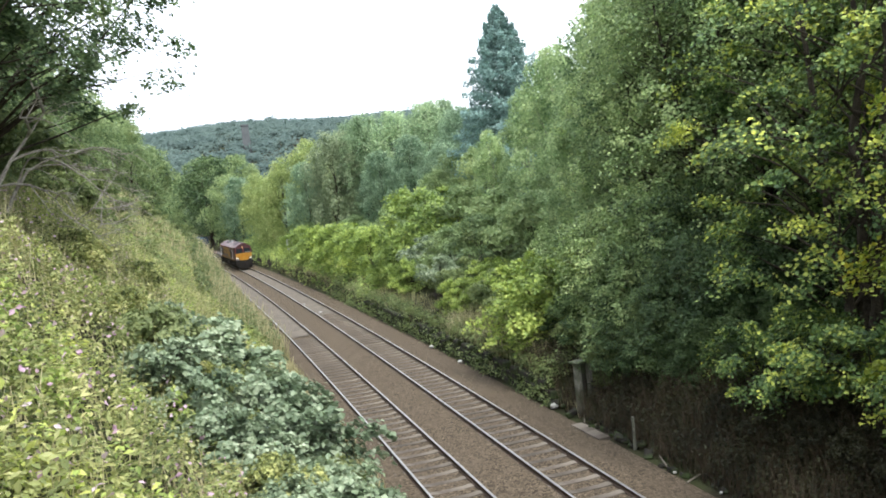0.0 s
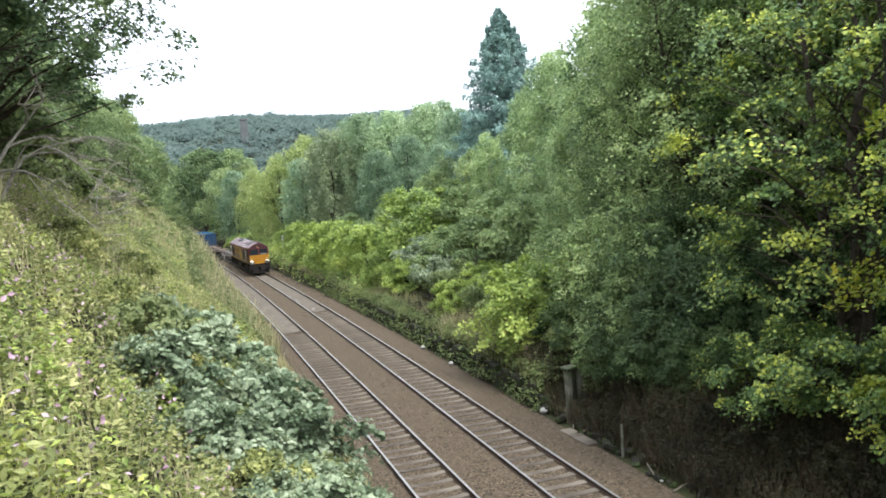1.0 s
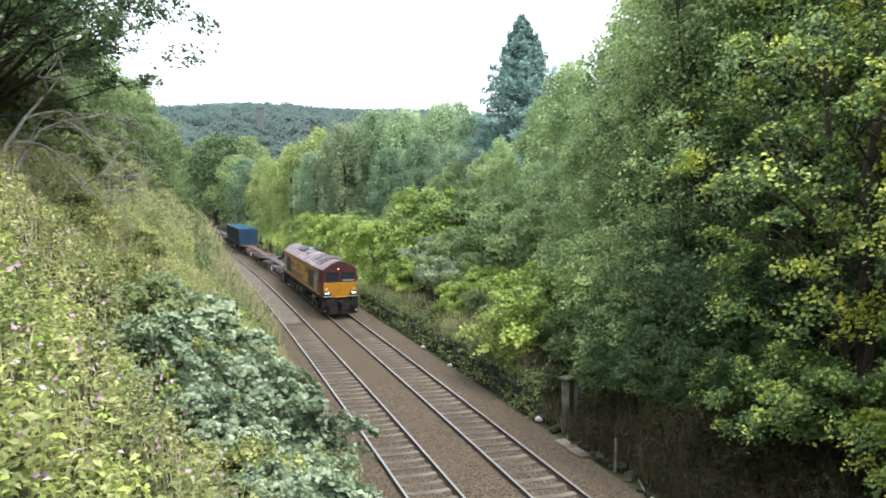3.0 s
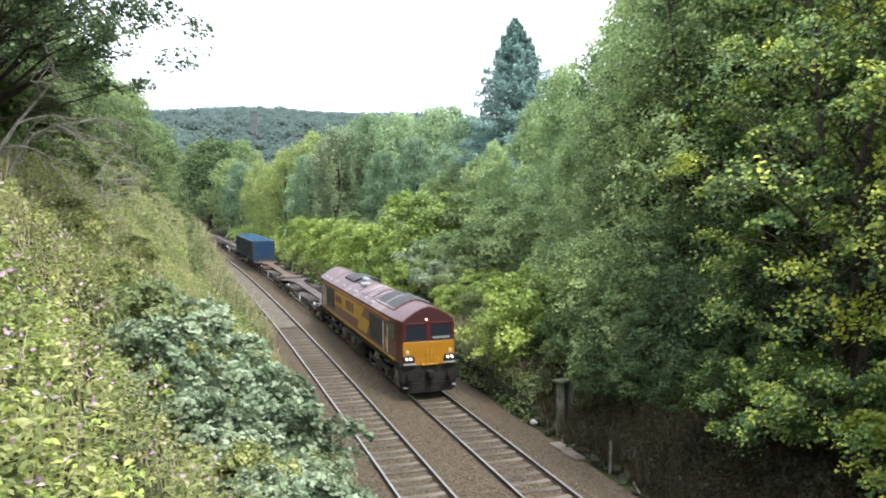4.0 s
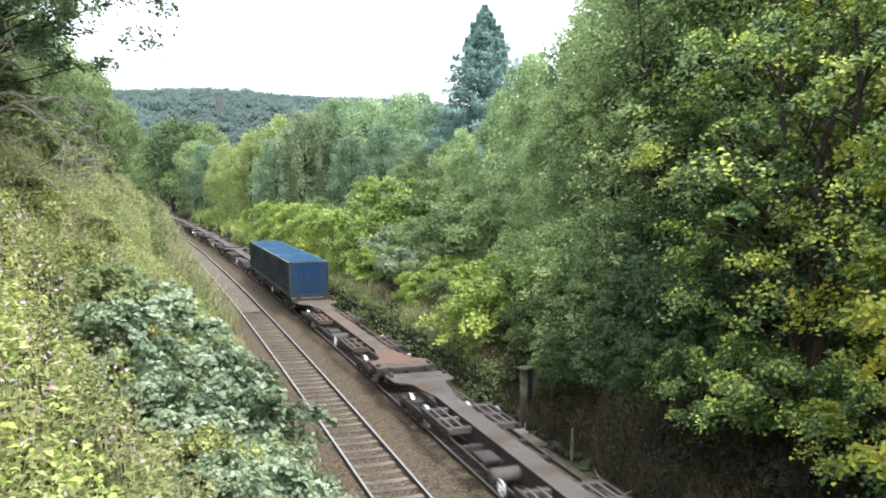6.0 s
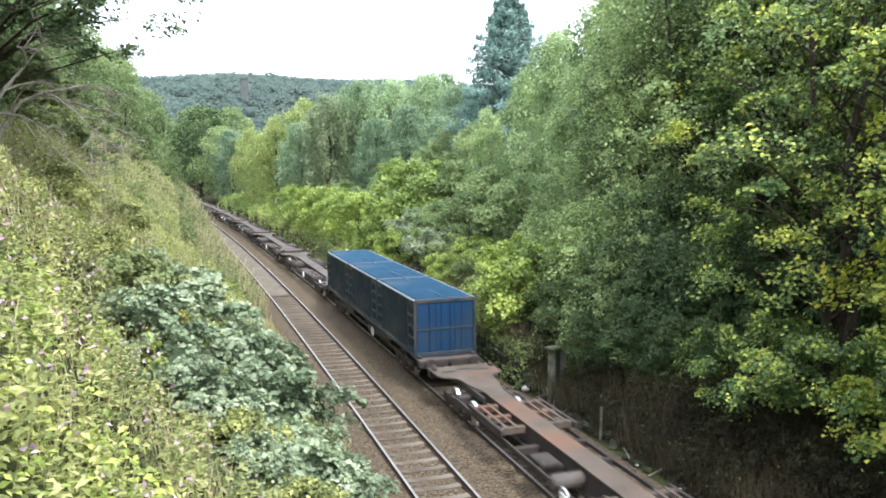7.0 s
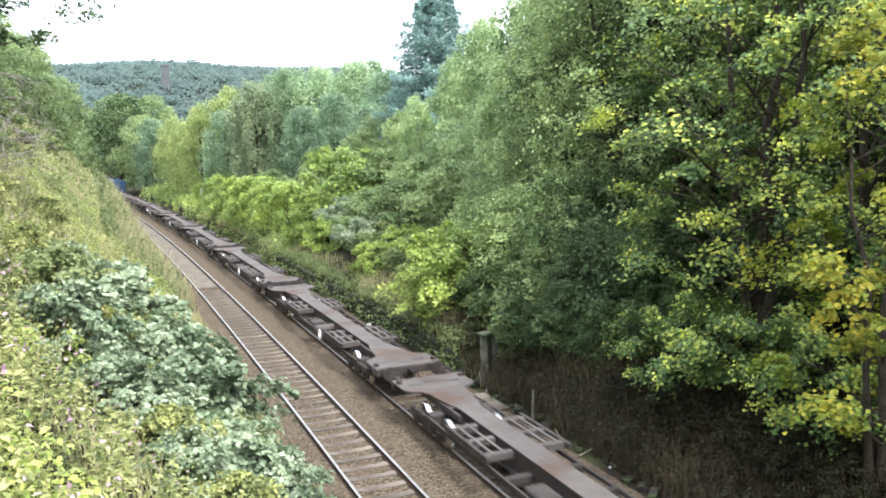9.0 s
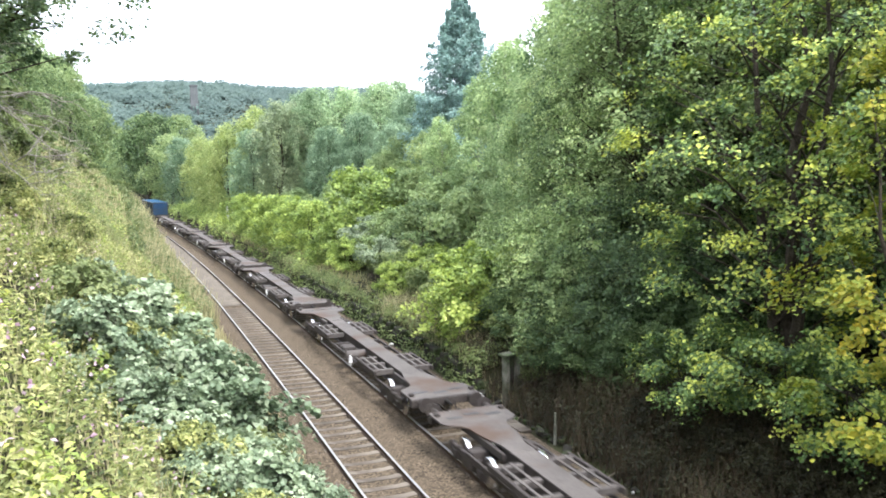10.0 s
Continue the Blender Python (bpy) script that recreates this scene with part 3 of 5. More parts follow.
        if i % 2 == 0:
            rod(bm, (0, 0, z), tuple(tip), 0.05 * (1 - f) + 0.015, 0.01, 4)
        s = rng.random(per) ** 0.6
        side = np.array([-d[1], d[0], 0])
        wd = (0.30 * reach + 0.25) * (1.1 - s)
        q = np.array([0, 0, z]) + s[:, None] * (tip - np.array([0, 0, z])) + side * (rng.normal(size=per) * wd * 0.6)[:, None]
        q[:, 2] += rng.normal(size=per) * 0.22 + 0.25 * s * s * reach * 0.3
        V.append(q)
        N.append(unit(np.tile(d * 0.4 + np.array([0, 0, 0.9]), (per, 1)) + rng.normal(size=(per, 3)) * 0.4))
    part("trunk", bm, M["bark"], th)
    p, nrm = np.concatenate(V), np.concatenate(N)
    link_part("crown", mesh_np("crown", leaf_quads(rng, p, nrm, np.full(len(p), 0.36), 0.2), quads(len(p)), [M["hazed_needles"]]), th)
    return th


def put(th, spots):
    """Stands the thing at the first spot and copies of it at the rest: (x, y, scale, turn[, height scale])."""
    def at(q):
        x, y, s, r = q[:4]
        return pose(x, y, gz(x, y) - 0.08, 0, 0, r) @ Matrix.Diagonal((s, s, q[4] if len(q) > 4 else s, 1))
    for q in spots[1:]:
        copy_thing(th, at(q))
    th.matrix_basis = at(spots[0])


def by_bearing(az, dist):
    return dist * math.sin(radians(az)), dist * math.cos(radians(az))


def spots(*rows):
    """Rows of bearing, distance, scale, turn[, height scale] seen from the foot of the camera."""
    return [(*by_bearing(q[0], q[1]), *q[2:]) for q in rows]


# tall conifer behind the birches
put(conifer("conifer", 3, 21.0, 8.0, 64000, "tall conifer above the broadleaf trees, needles paled blue for haze"), spots((21.6, 80, 1.0, 20)))

# slender birches on the right bank
put(tree("birch_tree", 11, 17.5, 3.6, 0.6, 150, 19000, 0.24, "leaf_birch", "slender birch with fine pale green hanging foliage", trunk_r=0.13, lobe=0.75, bark="pale_bark", droop=1.6, shape=0.55, group="bank trees"),
    spots((22.9, 62, 0.68, 0), (24.9, 56, 0.80, 70), (28.2, 48, 0.86, 130), (25.2, 68, 0.90, 210), (31.6, 52, 1.15, 250), (31.6, 41, 1.05, 300), (20.2, 66, 0.55, 30), (26.4, 43, 0.62, 20), (28.8, 38, 0.66, 160)))
# first seven stand out of view, added to block sky light from the floor
put(tree("birch_tree", 12, 19.5, 4.4, 0.6, 170, 23000, 0.21, "leaf_deep", "tall birch with dense drooping twigs, leaves darkened as inner shade", trunk_r=0.16, lobe=0.8, droop=1.3, shape=0.55, group="bank trees"),
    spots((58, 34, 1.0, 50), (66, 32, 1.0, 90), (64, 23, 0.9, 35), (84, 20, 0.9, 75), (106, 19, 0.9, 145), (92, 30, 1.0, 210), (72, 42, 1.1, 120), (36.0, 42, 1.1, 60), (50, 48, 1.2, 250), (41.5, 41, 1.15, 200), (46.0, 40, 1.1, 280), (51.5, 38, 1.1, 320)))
# alders with fine leaves down to the ground
put(spray_tree("alder_tree", 41, 18.5, 4.0, 0.7, 260, 115, 0.142, "leaf_alder", "tall green alder with fine leaves down to the ground", trunk_r=0.15, spread=0.95, thin=0.26, stems=3, shape=0.5, group="alders", inner=0.2, droop=0.5),
    spots((32.9, 37.5, 0.98, 0), (34.6, 33.0, 0.95, 100), (36.6, 37.0, 1.05, 200), (38.6, 33.0, 1.0, 300), (28.4, 40, 0.66, 60), (30.6, 36, 0.70, 20), (40.5, 34.0, 1.05, 150), (45.0, 33.5, 1.05, 30), (50.0, 31.0, 1.0, 240)))
put(spray_tree("alder_sapling", 42, 6.2, 2.2, 0.2, 110, 90, 0.125, "leaf_alder", "young green alder growing at the foot of taller ones", trunk_r=0.05, spread=0.7, thin=0.22, stems=3, shape=0.5, group="alders", inner=0.2, droop=0.4),
    spots((27.0, 33.0, 0.9, 0), (28.8, 30.6, 0.8, 60), (25.4, 35.5, 0.8, 300), (30.6, 31.5, 1.0, 20), (23.8, 39, 0.8, 200), (29.4, 29.6, 0.5, 330)))
# alder saplings again, leaf colour darkened for the maples' shade
put(spray_tree("alder_sapling", 47, 6.0, 2.2, 0.2, 80, 90, 0.125, "leaf_deep", "alder sapling, leaves coloured dark for the shade of the maples", trunk_r=0.05, spread=0.7, thin=0.2, stems=3, shape=0.5, group="alders", inner=0.2, droop=0.4),
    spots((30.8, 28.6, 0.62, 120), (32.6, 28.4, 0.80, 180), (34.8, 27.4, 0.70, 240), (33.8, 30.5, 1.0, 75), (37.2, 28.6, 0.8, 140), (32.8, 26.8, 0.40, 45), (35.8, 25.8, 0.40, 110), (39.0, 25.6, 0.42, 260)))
# far broadleaf trees closing the view along the line
put(tree("broadleaf_tree", 13, 17.0, 4.6, 0.4, 200, 17000, 0.30, "leaf_far", "rounded pale green broadleaf tree at the line", trunk_r=0.2, lobe=0.95, droop=2.4, shape=0.5, group="far trees"),
    spots((15.9, 104, 0.94, 0), (13.6, 108, 0.94, 50), (17.0, 116, 1.02, 330), (11.6, 112, 0.96, 90)))
put(tree("broadleaf_tree", 43, 17.0, 4.6, 0.4, 200, 17000, 0.30, "leaf_bluish", "dark blue-green broadleaf tree with hanging twigs", trunk_r=0.2, lobe=0.95, droop=2.4, shape=0.5, group="far trees"),
    spots((18.2, 96, 0.82, 240), (7.2, 116, 0.74, 190), (12.4, 100, 0.62, 190), (10.6, 136, 1.05, 15), (14.6, 96, 0.7, 170), (2.6, 168, 0.85, 100), (16.8, 90, 0.6, 20)))
put(tree("broadleaf_tree", 44, 17.0, 4.6, 0.4, 200, 17000, 0.30, "leaf_umber", "brownish green birch-like tree with hanging twigs", trunk_r=0.2, lobe=0.95, droop=2.4, shape=0.5, group="far trees"),
    spots((9.2, 112, 0.9, 140), (10.4, 116, 0.88, 60)))
put(tree("broadleaf_tree", 45, 17.0, 4.6, 0.4, 200, 17000, 0.30, "leaf_yellowish", "light yellow-green broadleaf tree beside the line", trunk_r=0.2, lobe=0.95, droop=2.4, shape=0.5, group="far trees"),
    spots((5.6, 130, 0.84, 290), (7.6, 126, 0.92, 200), (3.9, 150, 0.8, 20), (4.6, 140, 0.72, 80)))
put(tree("broadleaf_tree", 14, 14.0, 5.6, 0.4, 110, 12000, 0.34, "leaf_muted", "dense rounded green tree on the bank", trunk_r=0.22, lobe=1.25, droop=0.8, shape=0.55, group="far trees"),
    spots((0.7, 232, 1.6, 0), (-3.4, 120, 0.66, 70), (-4.2, 150, 0.9, 33), (-5.2, 182, 1.1, 66), (-0.6, 246, 1.3, 99), (-1.8, 300, 1.5, 10), (2.6, 215, 1.4, 250), (-3.0, 330, 1.6, 140), (-3.0, 98, 0.64, 150), (-4.9, 86, 0.64, 220), (-7.0, 74, 0.62, 260), (-9.0, 60, 0.55, 110), (-4.0, 74, 0.4, 310), (-11, 52, 0.6, 130), (-3.3, 138, 0.72, 300), (-9.8, 68, 0.75, 20), (-5.0, 110, 0.85, 40), (-4.6, 134, 0.8, 120), (2.0, 176, 1.1, 60), (17.6, 84, 0.6, 40), (19.6, 74, 0.6, 100), (16.2, 82, 0.5, 200)))
put(tree("broadleaf_tree", 46, 15.0, 6.0, 0.4, 90, 12000, 0.36, "leaf_deep", "dark rounded tree standing in the gap beyond the line", trunk_r=0.25, lobe=1.5, droop=0.5, shape=0.5, group="far trees"),
    spots((0.55, 198, 1.45, 0),))
# maples over the dark ground by the wall
put(spray_tree("maple_tree", 15, 14.5, 5.0, 2.6, 84, 330, 0.13, "leaf_maple", "spreading maple with green leaves turning yellow", trunk_r=0.24, spread=1.0, thin=0.12, stems=3, shape=0.40, group="maples", inner=0.5, droop=0.5),
    spots((43.2, 26.0, 1.0, 0), (51.0, 25.0, 1.0, 200)))
put(spray_tree("maple_tree", 16, 10.5, 2.6, 1.4, 40, 280, 0.13, "leaf_autumn", "young maple with yellowing autumn leaves", trunk_r=0.12, spread=0.8, thin=0.13, stems=2, shape=0.5, group="maples", droop=0.5),
    spots((50.8, 18.6, 1.0, 0),))
put(spray_tree("maple_sapling", 26, 3.4, 2.0, 1.2, 15, 330, 0.12, "leaf_maple", "low maple branches over the dark ground", trunk_r=0.06, spread=0.75, thin=0.12, stems=2, shape=0.4, group="maples", inner=0.3, droop=0.5),
    spots((37.0, 24.2, 0.8, 80), (40.6, 22.6, 0.95, 0), (44.0, 21.6, 0.95, 130), (47.6, 20.4, 0.9, 60)))
# light green shrubs above the wall
put(spray_tree("shrub", 17, 4.4, 2.6, 0.3, 60, 120, 0.19, "leaf_sprig", "bright yellow-green shrub above the stone wall", "shrub", 0.05, 0.85, 0.18, 4, 0.4, group="bank shrubs", inner=0.25),
    spots((14.9, 66, 1.45, 0), (9.2, 82, 1.1, 40), (11.2, 72, 1.0, 90), (7.2, 96, 1.0, 150), (21.8, 36.6, 0.9, 210), (12.6, 64, 0.75, 300), (16.8, 47.4, 0.5, 30), (23.6, 36, 0.95, 130), (8.2, 88, 1.1, 20), (10.2, 77, 1.0, 60), (6.4, 106, 1.0, 100), (19.2, 47, 0.6, 170), (13.6, 59.5, 0.6, 250)))
put(tree("shrub", 18, 4.0, 2.2, 0.2, 34, 5200, 0.18, "leaf_muted", "mid-green leafy shrub on the bank", "shrub", 0.05, 0.65, group="bank shrubs"),
    spots((16.6, 58, 1.0, 0), (18.8, 54, 1.1, 40), (13.0, 80, 1.2, 100), (7.2, 114, 1.0, 160), (25.0, 40, 1.1, 230), (26.8, 37, 1.1, 280), (10.2, 92, 1.1, 20), (28.8, 33, 1.0, 60), (22.5, 48, 1.3, 90), (20.4, 56, 1.3, 10), (30.8, 31, 1.0, 200), (24.0, 52, 1.4, 250), (17.6, 66, 1.4, 310), (15.4, 74, 1.4, 350), (33.2, 30, 1.0, 20)))
# thicket with the shade beneath the trees put into its leaf colour
put(tree("thicket_shrub", 27, 4.0, 2.3, 0.2, 70, 9000, 0.12, "leaf_deep", "fine-leaved thicket under the trees, green darkened for shade", "shrub", 0.05, 0.42, group="thicket"),
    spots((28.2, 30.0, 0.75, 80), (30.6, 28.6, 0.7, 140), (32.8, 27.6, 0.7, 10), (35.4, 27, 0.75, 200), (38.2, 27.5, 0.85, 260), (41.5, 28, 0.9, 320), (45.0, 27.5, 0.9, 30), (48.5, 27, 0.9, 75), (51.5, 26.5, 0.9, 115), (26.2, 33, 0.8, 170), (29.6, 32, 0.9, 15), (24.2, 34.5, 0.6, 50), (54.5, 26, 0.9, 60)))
put(tree("shrub", 19, 3.6, 2.0, 0.2, 30, 5200, 0.18, "leaf_grey", "grey-green willow shrub above the wall", "shrub", 0.05, 0.6, group="bank shrubs"),
    spots((14.8, 61, 1.0, 0), (15.8, 53, 0.8, 100)))
put(tree("shrub", 20, 2.6, 1.8, 0.1, 26, 4200, 0.17, "leaf_olive", "olive-brown scrub at the wall's edge", "shrub", 0.04, 0.5, group="bank shrubs"),
    spots((17.6, 50, 1.0, 0), (19.6, 45, 0.9, 70), (15.6, 57, 0.9, 150), (12.4, 72, 0.9, 200), (22.8, 37, 0.8, 260), (9.8, 82, 0.9, 310), (20.8, 41, 0.8, 20), (18.4, 47, 0.7, 110), (24.6, 33, 0.7, 190), (26.5, 30.5, 0.7, 240), (14.4, 62, 0.8, 20), (13.2, 68, 0.8, 70), (11.2, 78, 0.8, 100)))
# low scrub, the maples' shade put into its near-black leaves
put(tree("undergrowth_shrub", 33, 2.4, 1.9, 0.1, 44, 4500, 0.12, "shaded_green", "sparse low scrub, coloured near-black for shade under the maples", "shrub", 0.03, 0.36, group="undergrowth"),
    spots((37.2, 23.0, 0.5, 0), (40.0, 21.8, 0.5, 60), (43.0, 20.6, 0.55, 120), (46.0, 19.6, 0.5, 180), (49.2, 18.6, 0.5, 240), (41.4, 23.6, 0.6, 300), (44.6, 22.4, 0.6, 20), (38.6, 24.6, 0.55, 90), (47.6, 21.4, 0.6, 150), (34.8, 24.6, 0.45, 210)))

# left bank
put(spray_tree("overhanging_tree", 22, 11.5, 8.2, 2.4, 200, 190, 0.15, "leaf_dim", "dark leafy tree hanging out over the cutting", trunk_r=0.16, spread=0.95, thin=0.14, stems=2, shape=0.35, group="bank trees", inner=0.25, droop=0.6),
    spots((-14.0, 29, 1.0, 0), (-19.0, 25, 0.95, 140)))
put(tree("bank_tree", 24, 8.0, 3.6, 0.3, 90, 15000, 0.2, "leaf_muted", "leafy green tree on the upper bank", trunk_r=0.15, lobe=0.85, droop=0.9, shape=0.55, group="bank trees"),
    spots((-10.6, 46, 0.70, 0), (-8.0, 58, 0.80, 90), (-13.0, 40, 0.65, 200), (-6.2, 70, 0.8, 300)))
put(spray_tree("bank_shrub", 22, 2.3, 1.9, 0.15, 64, 120, 0.17, "leaf_grey", "grey-green leafy shrub on the flowery bank", "shrub", 0.03, 0.50, 0.16, 5, 0.45, "dead_wood", "left bank shrubs", 0.0, 0.15, 0.5),
    spots((3.8, 17.5, 1.0, 0), (-1.0, 20.0, 0.95, 80), (8.4, 14.6, 0.8, 160), (5.6, 15.2, 0.8, 200), (0.6, 16.2, 0.6, 240), (-3.5, 23, 0.6, 100), (2.4, 21.5, 0.75, 300), (7.0, 17.6, 0.6, 120), (10.4, 13.9, 0.45, 40), (1.8, 18.6, 0.9, 33), (11.2, 15.0, 0.62, 75), (9.4, 16.4, 0.6, 190), (12.6, 13.4, 0.5, 265), (-3.6, 17.4, 0.7, 310), (-1.2, 15.6, 0.6, 20), (3.2, 14.2, 0.55, 140)))
put(spray_tree("bank_shrub", 31, 2.1, 1.7, 0.15, 54, 110, 0.16, "leaf_soft", "mid-green leafy shrub among grey-green ones on the bank", "shrub", 0.03, 0.48, 0.16, 5, 0.45, "dead_wood", "left bank shrubs", 0.0, 0.15, 0.5),
    spots((4.9, 16.4, 0.75, 0), (0.4, 19.4, 0.8, 70), (7.8, 16.0, 0.62, 150), (-4.6, 20.4, 0.7, 220), (9.4, 13.6, 0.5, 290), (3.4, 23.5, 0.6, 30)))
put(tree("bank_shrub", 28, 1.7, 1.2, 0.1, 40, 4600, 0.11, "weeds", "light green leafy plant among the bank shrubs", "shrub", 0.02, 0.32, shape=0.7, group="left bank shrubs"),
    spots((-2.6, 18.0, 0.9, 0), (6.4, 13.4, 0.8, 60), (2.2, 14.8, 0.8, 120), (-5.5, 22, 0.8, 200), (4.4, 20.6, 0.7, 260), (3.2, 25, 0.7, 310), (-8.0, 26, 0.9, 30), (-4.5, 30, 0.8, 90), (1.6, 30, 0.7, 150), (7.6, 14.8, 0.65, 10), (0.4, 17.4, 0.75, 230), (4.4, 18.4, 0.85, 340), (-2.2, 21.0, 0.85, 110), (9.2, 14.8, 0.6, 75), (3.0, 16.0, 0.7, 170)))
put(tree("bank_shrub", 23, 2.6, 1.9, 0.1, 30, 5200, 0.17, "leaf_olive", "green scrub on the upper bank", "shrub", 0.03, 0.36, group="left bank shrubs"),
    spots((-7.2, 42, 0.8, 0), (-5.4, 50, 0.8, 70), (-3.6, 62, 0.8, 130), (-1.6, 78, 0.8, 200), (-8.5, 50, 1.0, 250), (1.4, 56, 0.42, 300), (-6.3, 60, 1.0, 20), (0.3, 92, 0.7, 60), (-0.6, 108, 0.7, 90), (-10.2, 44, 1.1, 10), (-10.0, 54, 1.3, 100), (1.9, 68, 0.4, 30), (-9.2, 39, 1.3, 40), (-11.5, 38, 1.6, 90), (-7.8, 45, 1.1, 200), (-12.5, 32, 1.4, 150)))


def scatter(rng, n, y0, y1, u0, u1, power=1.0):
    """Ground points in a strip beside the line, thicker near the camera for power over 1."""
    y = y0 + (y1 - y0) * rng.random(n) ** power
    x = u0 + (u1 - u0) * rng.random(n) + bend(y)
    return np.stack([x, y, ground_z(x, y)], 1)


def blades(rng, p, height, width):
    """Thin bent blades of grass."""
    n = len(p)
    a = rng.random(n) * 6.283
    side = np.stack([np.cos(a), np.sin(a), np.zeros(n)], 1) * width
    h = height * rng.uniform(0.5, 1.25, n)
    lean = unit(rng.normal(size=(n, 3))) * (h * 0.35)[:, None]
    lean[:, 2] = 0
    top = p + lean + np.stack([np.zeros(n), np.zeros(n), h], 1)
    V = np.stack([p - side, p + side, top + side * 0.25, top - side * 0.25], 1)
    return V.reshape(-1, 3)


def weeds(rng, p, per, height, size):
    """Leafy weeds: leaves up each stem."""
    n = len(p)
    h = height * rng.uniform(0.35, 1.2, n)
    t = rng.random((n, per)) ** 0.7
    a = rng.random((n, per)) * 6.283
    r = (0.10 + 0.22 * (1 - t)) * rng.uniform(0.5, 1.2, (n, per))
    c = np.stack([p[:, None, 0] + np.cos(a) * r, p[:, None, 1] + np.sin(a) * r, p[:, None, 2] + t * h[:, None]], 2).reshape(-1, 3)
    nrm = unit(np.stack([np.cos(a) * 0.4, np.sin(a) * 0.4, np.ones_like(a)], 2).reshape(-1, 3) + rng.normal(size=(n * per, 3)) * 0.35)
    return leaf_quads(rng, c, nrm, np.full(n * per, size), 0.26), c, h


def stuff(name, V, mat, label, category):
    n = len(V) // 4
    tagged(link_part(name, mesh_np(name, V, quads(n), [M[mat]])), label, category, kind="stuff")


rng = np.random.default_rng(77)
p = scatter(rng, 6200, 6, 46, -13.5, 2.6, 1.25)
V, c, h = weeds(rng, p, 34, 1.0, 0.115)
stuff("bank_weeds", V, "weeds", "yellow-green flowering weeds covering the bank", "weeds")
p = scatter(rng, 6400, 6, 60, -14, 2.9, 1.2)
p = p[rough_wave(p[:, 0] * 1.7, p[:, 1] * 1.3) > 0.05]
V, c, h = weeds(rng, p, 26, 0.9, 0.125)
stuff("bank_herbs", V, "leaf_bright", "green leafy herbs among the bank flowers", "weeds")
p = scatter(rng, 2600, 6, 34, -11, 1.0, 1.2)
p[:, 2] += rng.uniform(0.55, 1.0, len(p))
stuff("bank_flowers", leaf_quads(rng, p, unit(rng.normal(size=(len(p), 3)) + np.array([0, 0, 1.0])), np.full(len(p), 0.10)), "pink", "pink balsam flowers on the bank", "flowers")
V1 = blades(rng, scatter(rng, 15000, 8, 60, -12, 3.9, 1.2), 0.75, 0.012)
V2 = blades(rng, scatter(rng, 17000, 10, 60, 2.3, 4.3, 1.0), 0.6, 0.014)
V3 = blades(rng, scatter(rng, 30000, 50, 150, -14, 3.9, 1.3), 0.95, 0.03)
V4 = blades(rng, scatter(rng, 9000, 20, 60, -12, 1.5, 1.0), 1.25, 0.008)
stuff("bank_grass", np.concatenate([V1, V2, V3, V4]), "grass", "tall dry straw-coloured grass on the cutting side", "grass")
p = scatter(rng, 4200, 44, 140, -14, 3.2, 1.2)
V, c, h = weeds(rng, p, 16, 1.1, 0.27)
stuff("bank_scrub", V, "leaf_olive", "rough green growth along the far bank", "weeds")
# tall growth on the bank's edge beside the far line
V5 = blades(rng, scatter(rng, 14000, 46, 130, 0.5, 4.3, 1.1), 1.6, 0.022)
stuff("edge_grass", V5, "grass", "tall pale grass leaning over the track edge", "grass")
p = scatter(rng, 2600, 46, 130, 0.0, 4.1, 1.1)
V, c, h = weeds(rng, p, 20, 1.7, 0.22)
stuff("edge_growth", V, "leaf_soft", "pale green growth along the bank edge", "weeds")
# right side: dry grass on the wall's edge, leaf litter and ivy under the trees
V1 = blades(rng, scatter(rng, 5200, 27, 110, 12.45, 14.6, 1.3), 0.6, 0.016)
V2 = blades(rng, scatter(rng, 3200, 31, 43, 12.6, 15.2, 1.0), 1.0, 0.014)
stuff("wall_grass", np.concatenate([V1, V2]), "grass", "dry grass along the top of the wall", "grass")
# undergrowth whose dark green includes the shade of the trees
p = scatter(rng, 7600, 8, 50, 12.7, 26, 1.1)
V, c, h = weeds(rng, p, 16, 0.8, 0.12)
stuff("undergrowth", V, "shaded_green", "undergrowth beneath the trees, its green darkened for shade", "weeds")
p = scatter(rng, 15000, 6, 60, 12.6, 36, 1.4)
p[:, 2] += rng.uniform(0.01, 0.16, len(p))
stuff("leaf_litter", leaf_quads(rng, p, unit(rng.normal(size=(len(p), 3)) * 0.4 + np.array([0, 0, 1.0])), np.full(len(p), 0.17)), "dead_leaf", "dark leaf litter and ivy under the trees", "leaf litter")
# brambles and stems coloured dark for the shade on this bank
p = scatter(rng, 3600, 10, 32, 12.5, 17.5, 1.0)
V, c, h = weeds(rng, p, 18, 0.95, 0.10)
stuff("bramble_brush", V, "shaded_bramble", "brown-green brambles on the bank, darkened for shade under the trees", "brambles")
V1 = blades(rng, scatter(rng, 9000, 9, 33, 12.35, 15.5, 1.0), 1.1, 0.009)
stuff("dead_stems", V1, "dead_stem_shaded", "thin brown dead stems and grass beside the ballast, darkened for shade", "grass")
p = scatter(rng, 900, 29, 75, 12.35, 13.4, 1.2)
V, c, h = weeds(rng, p, 14, 0.7, 0.15)
V[:, 0] -= 0.25
stuff("wall_ivy", V, "leaf_olive", "ivy and brambles hanging over the wall", "ivy")
p = scatter(rng, 5200, 62, 170, 12.4, 30, 1.0)
V, c, h = weeds(rng, p, 14, 1.4, 0.32)
stuff("far_growth", V, "leaf_green", "green growth below the far trees", "weeds")

# wooded hillside; distance haze is mixed into its leaf colour
n = 3600
y = 340 + 470 * rng.random(n) ** 0.8
x = -170 + 560 * rng.random(n)
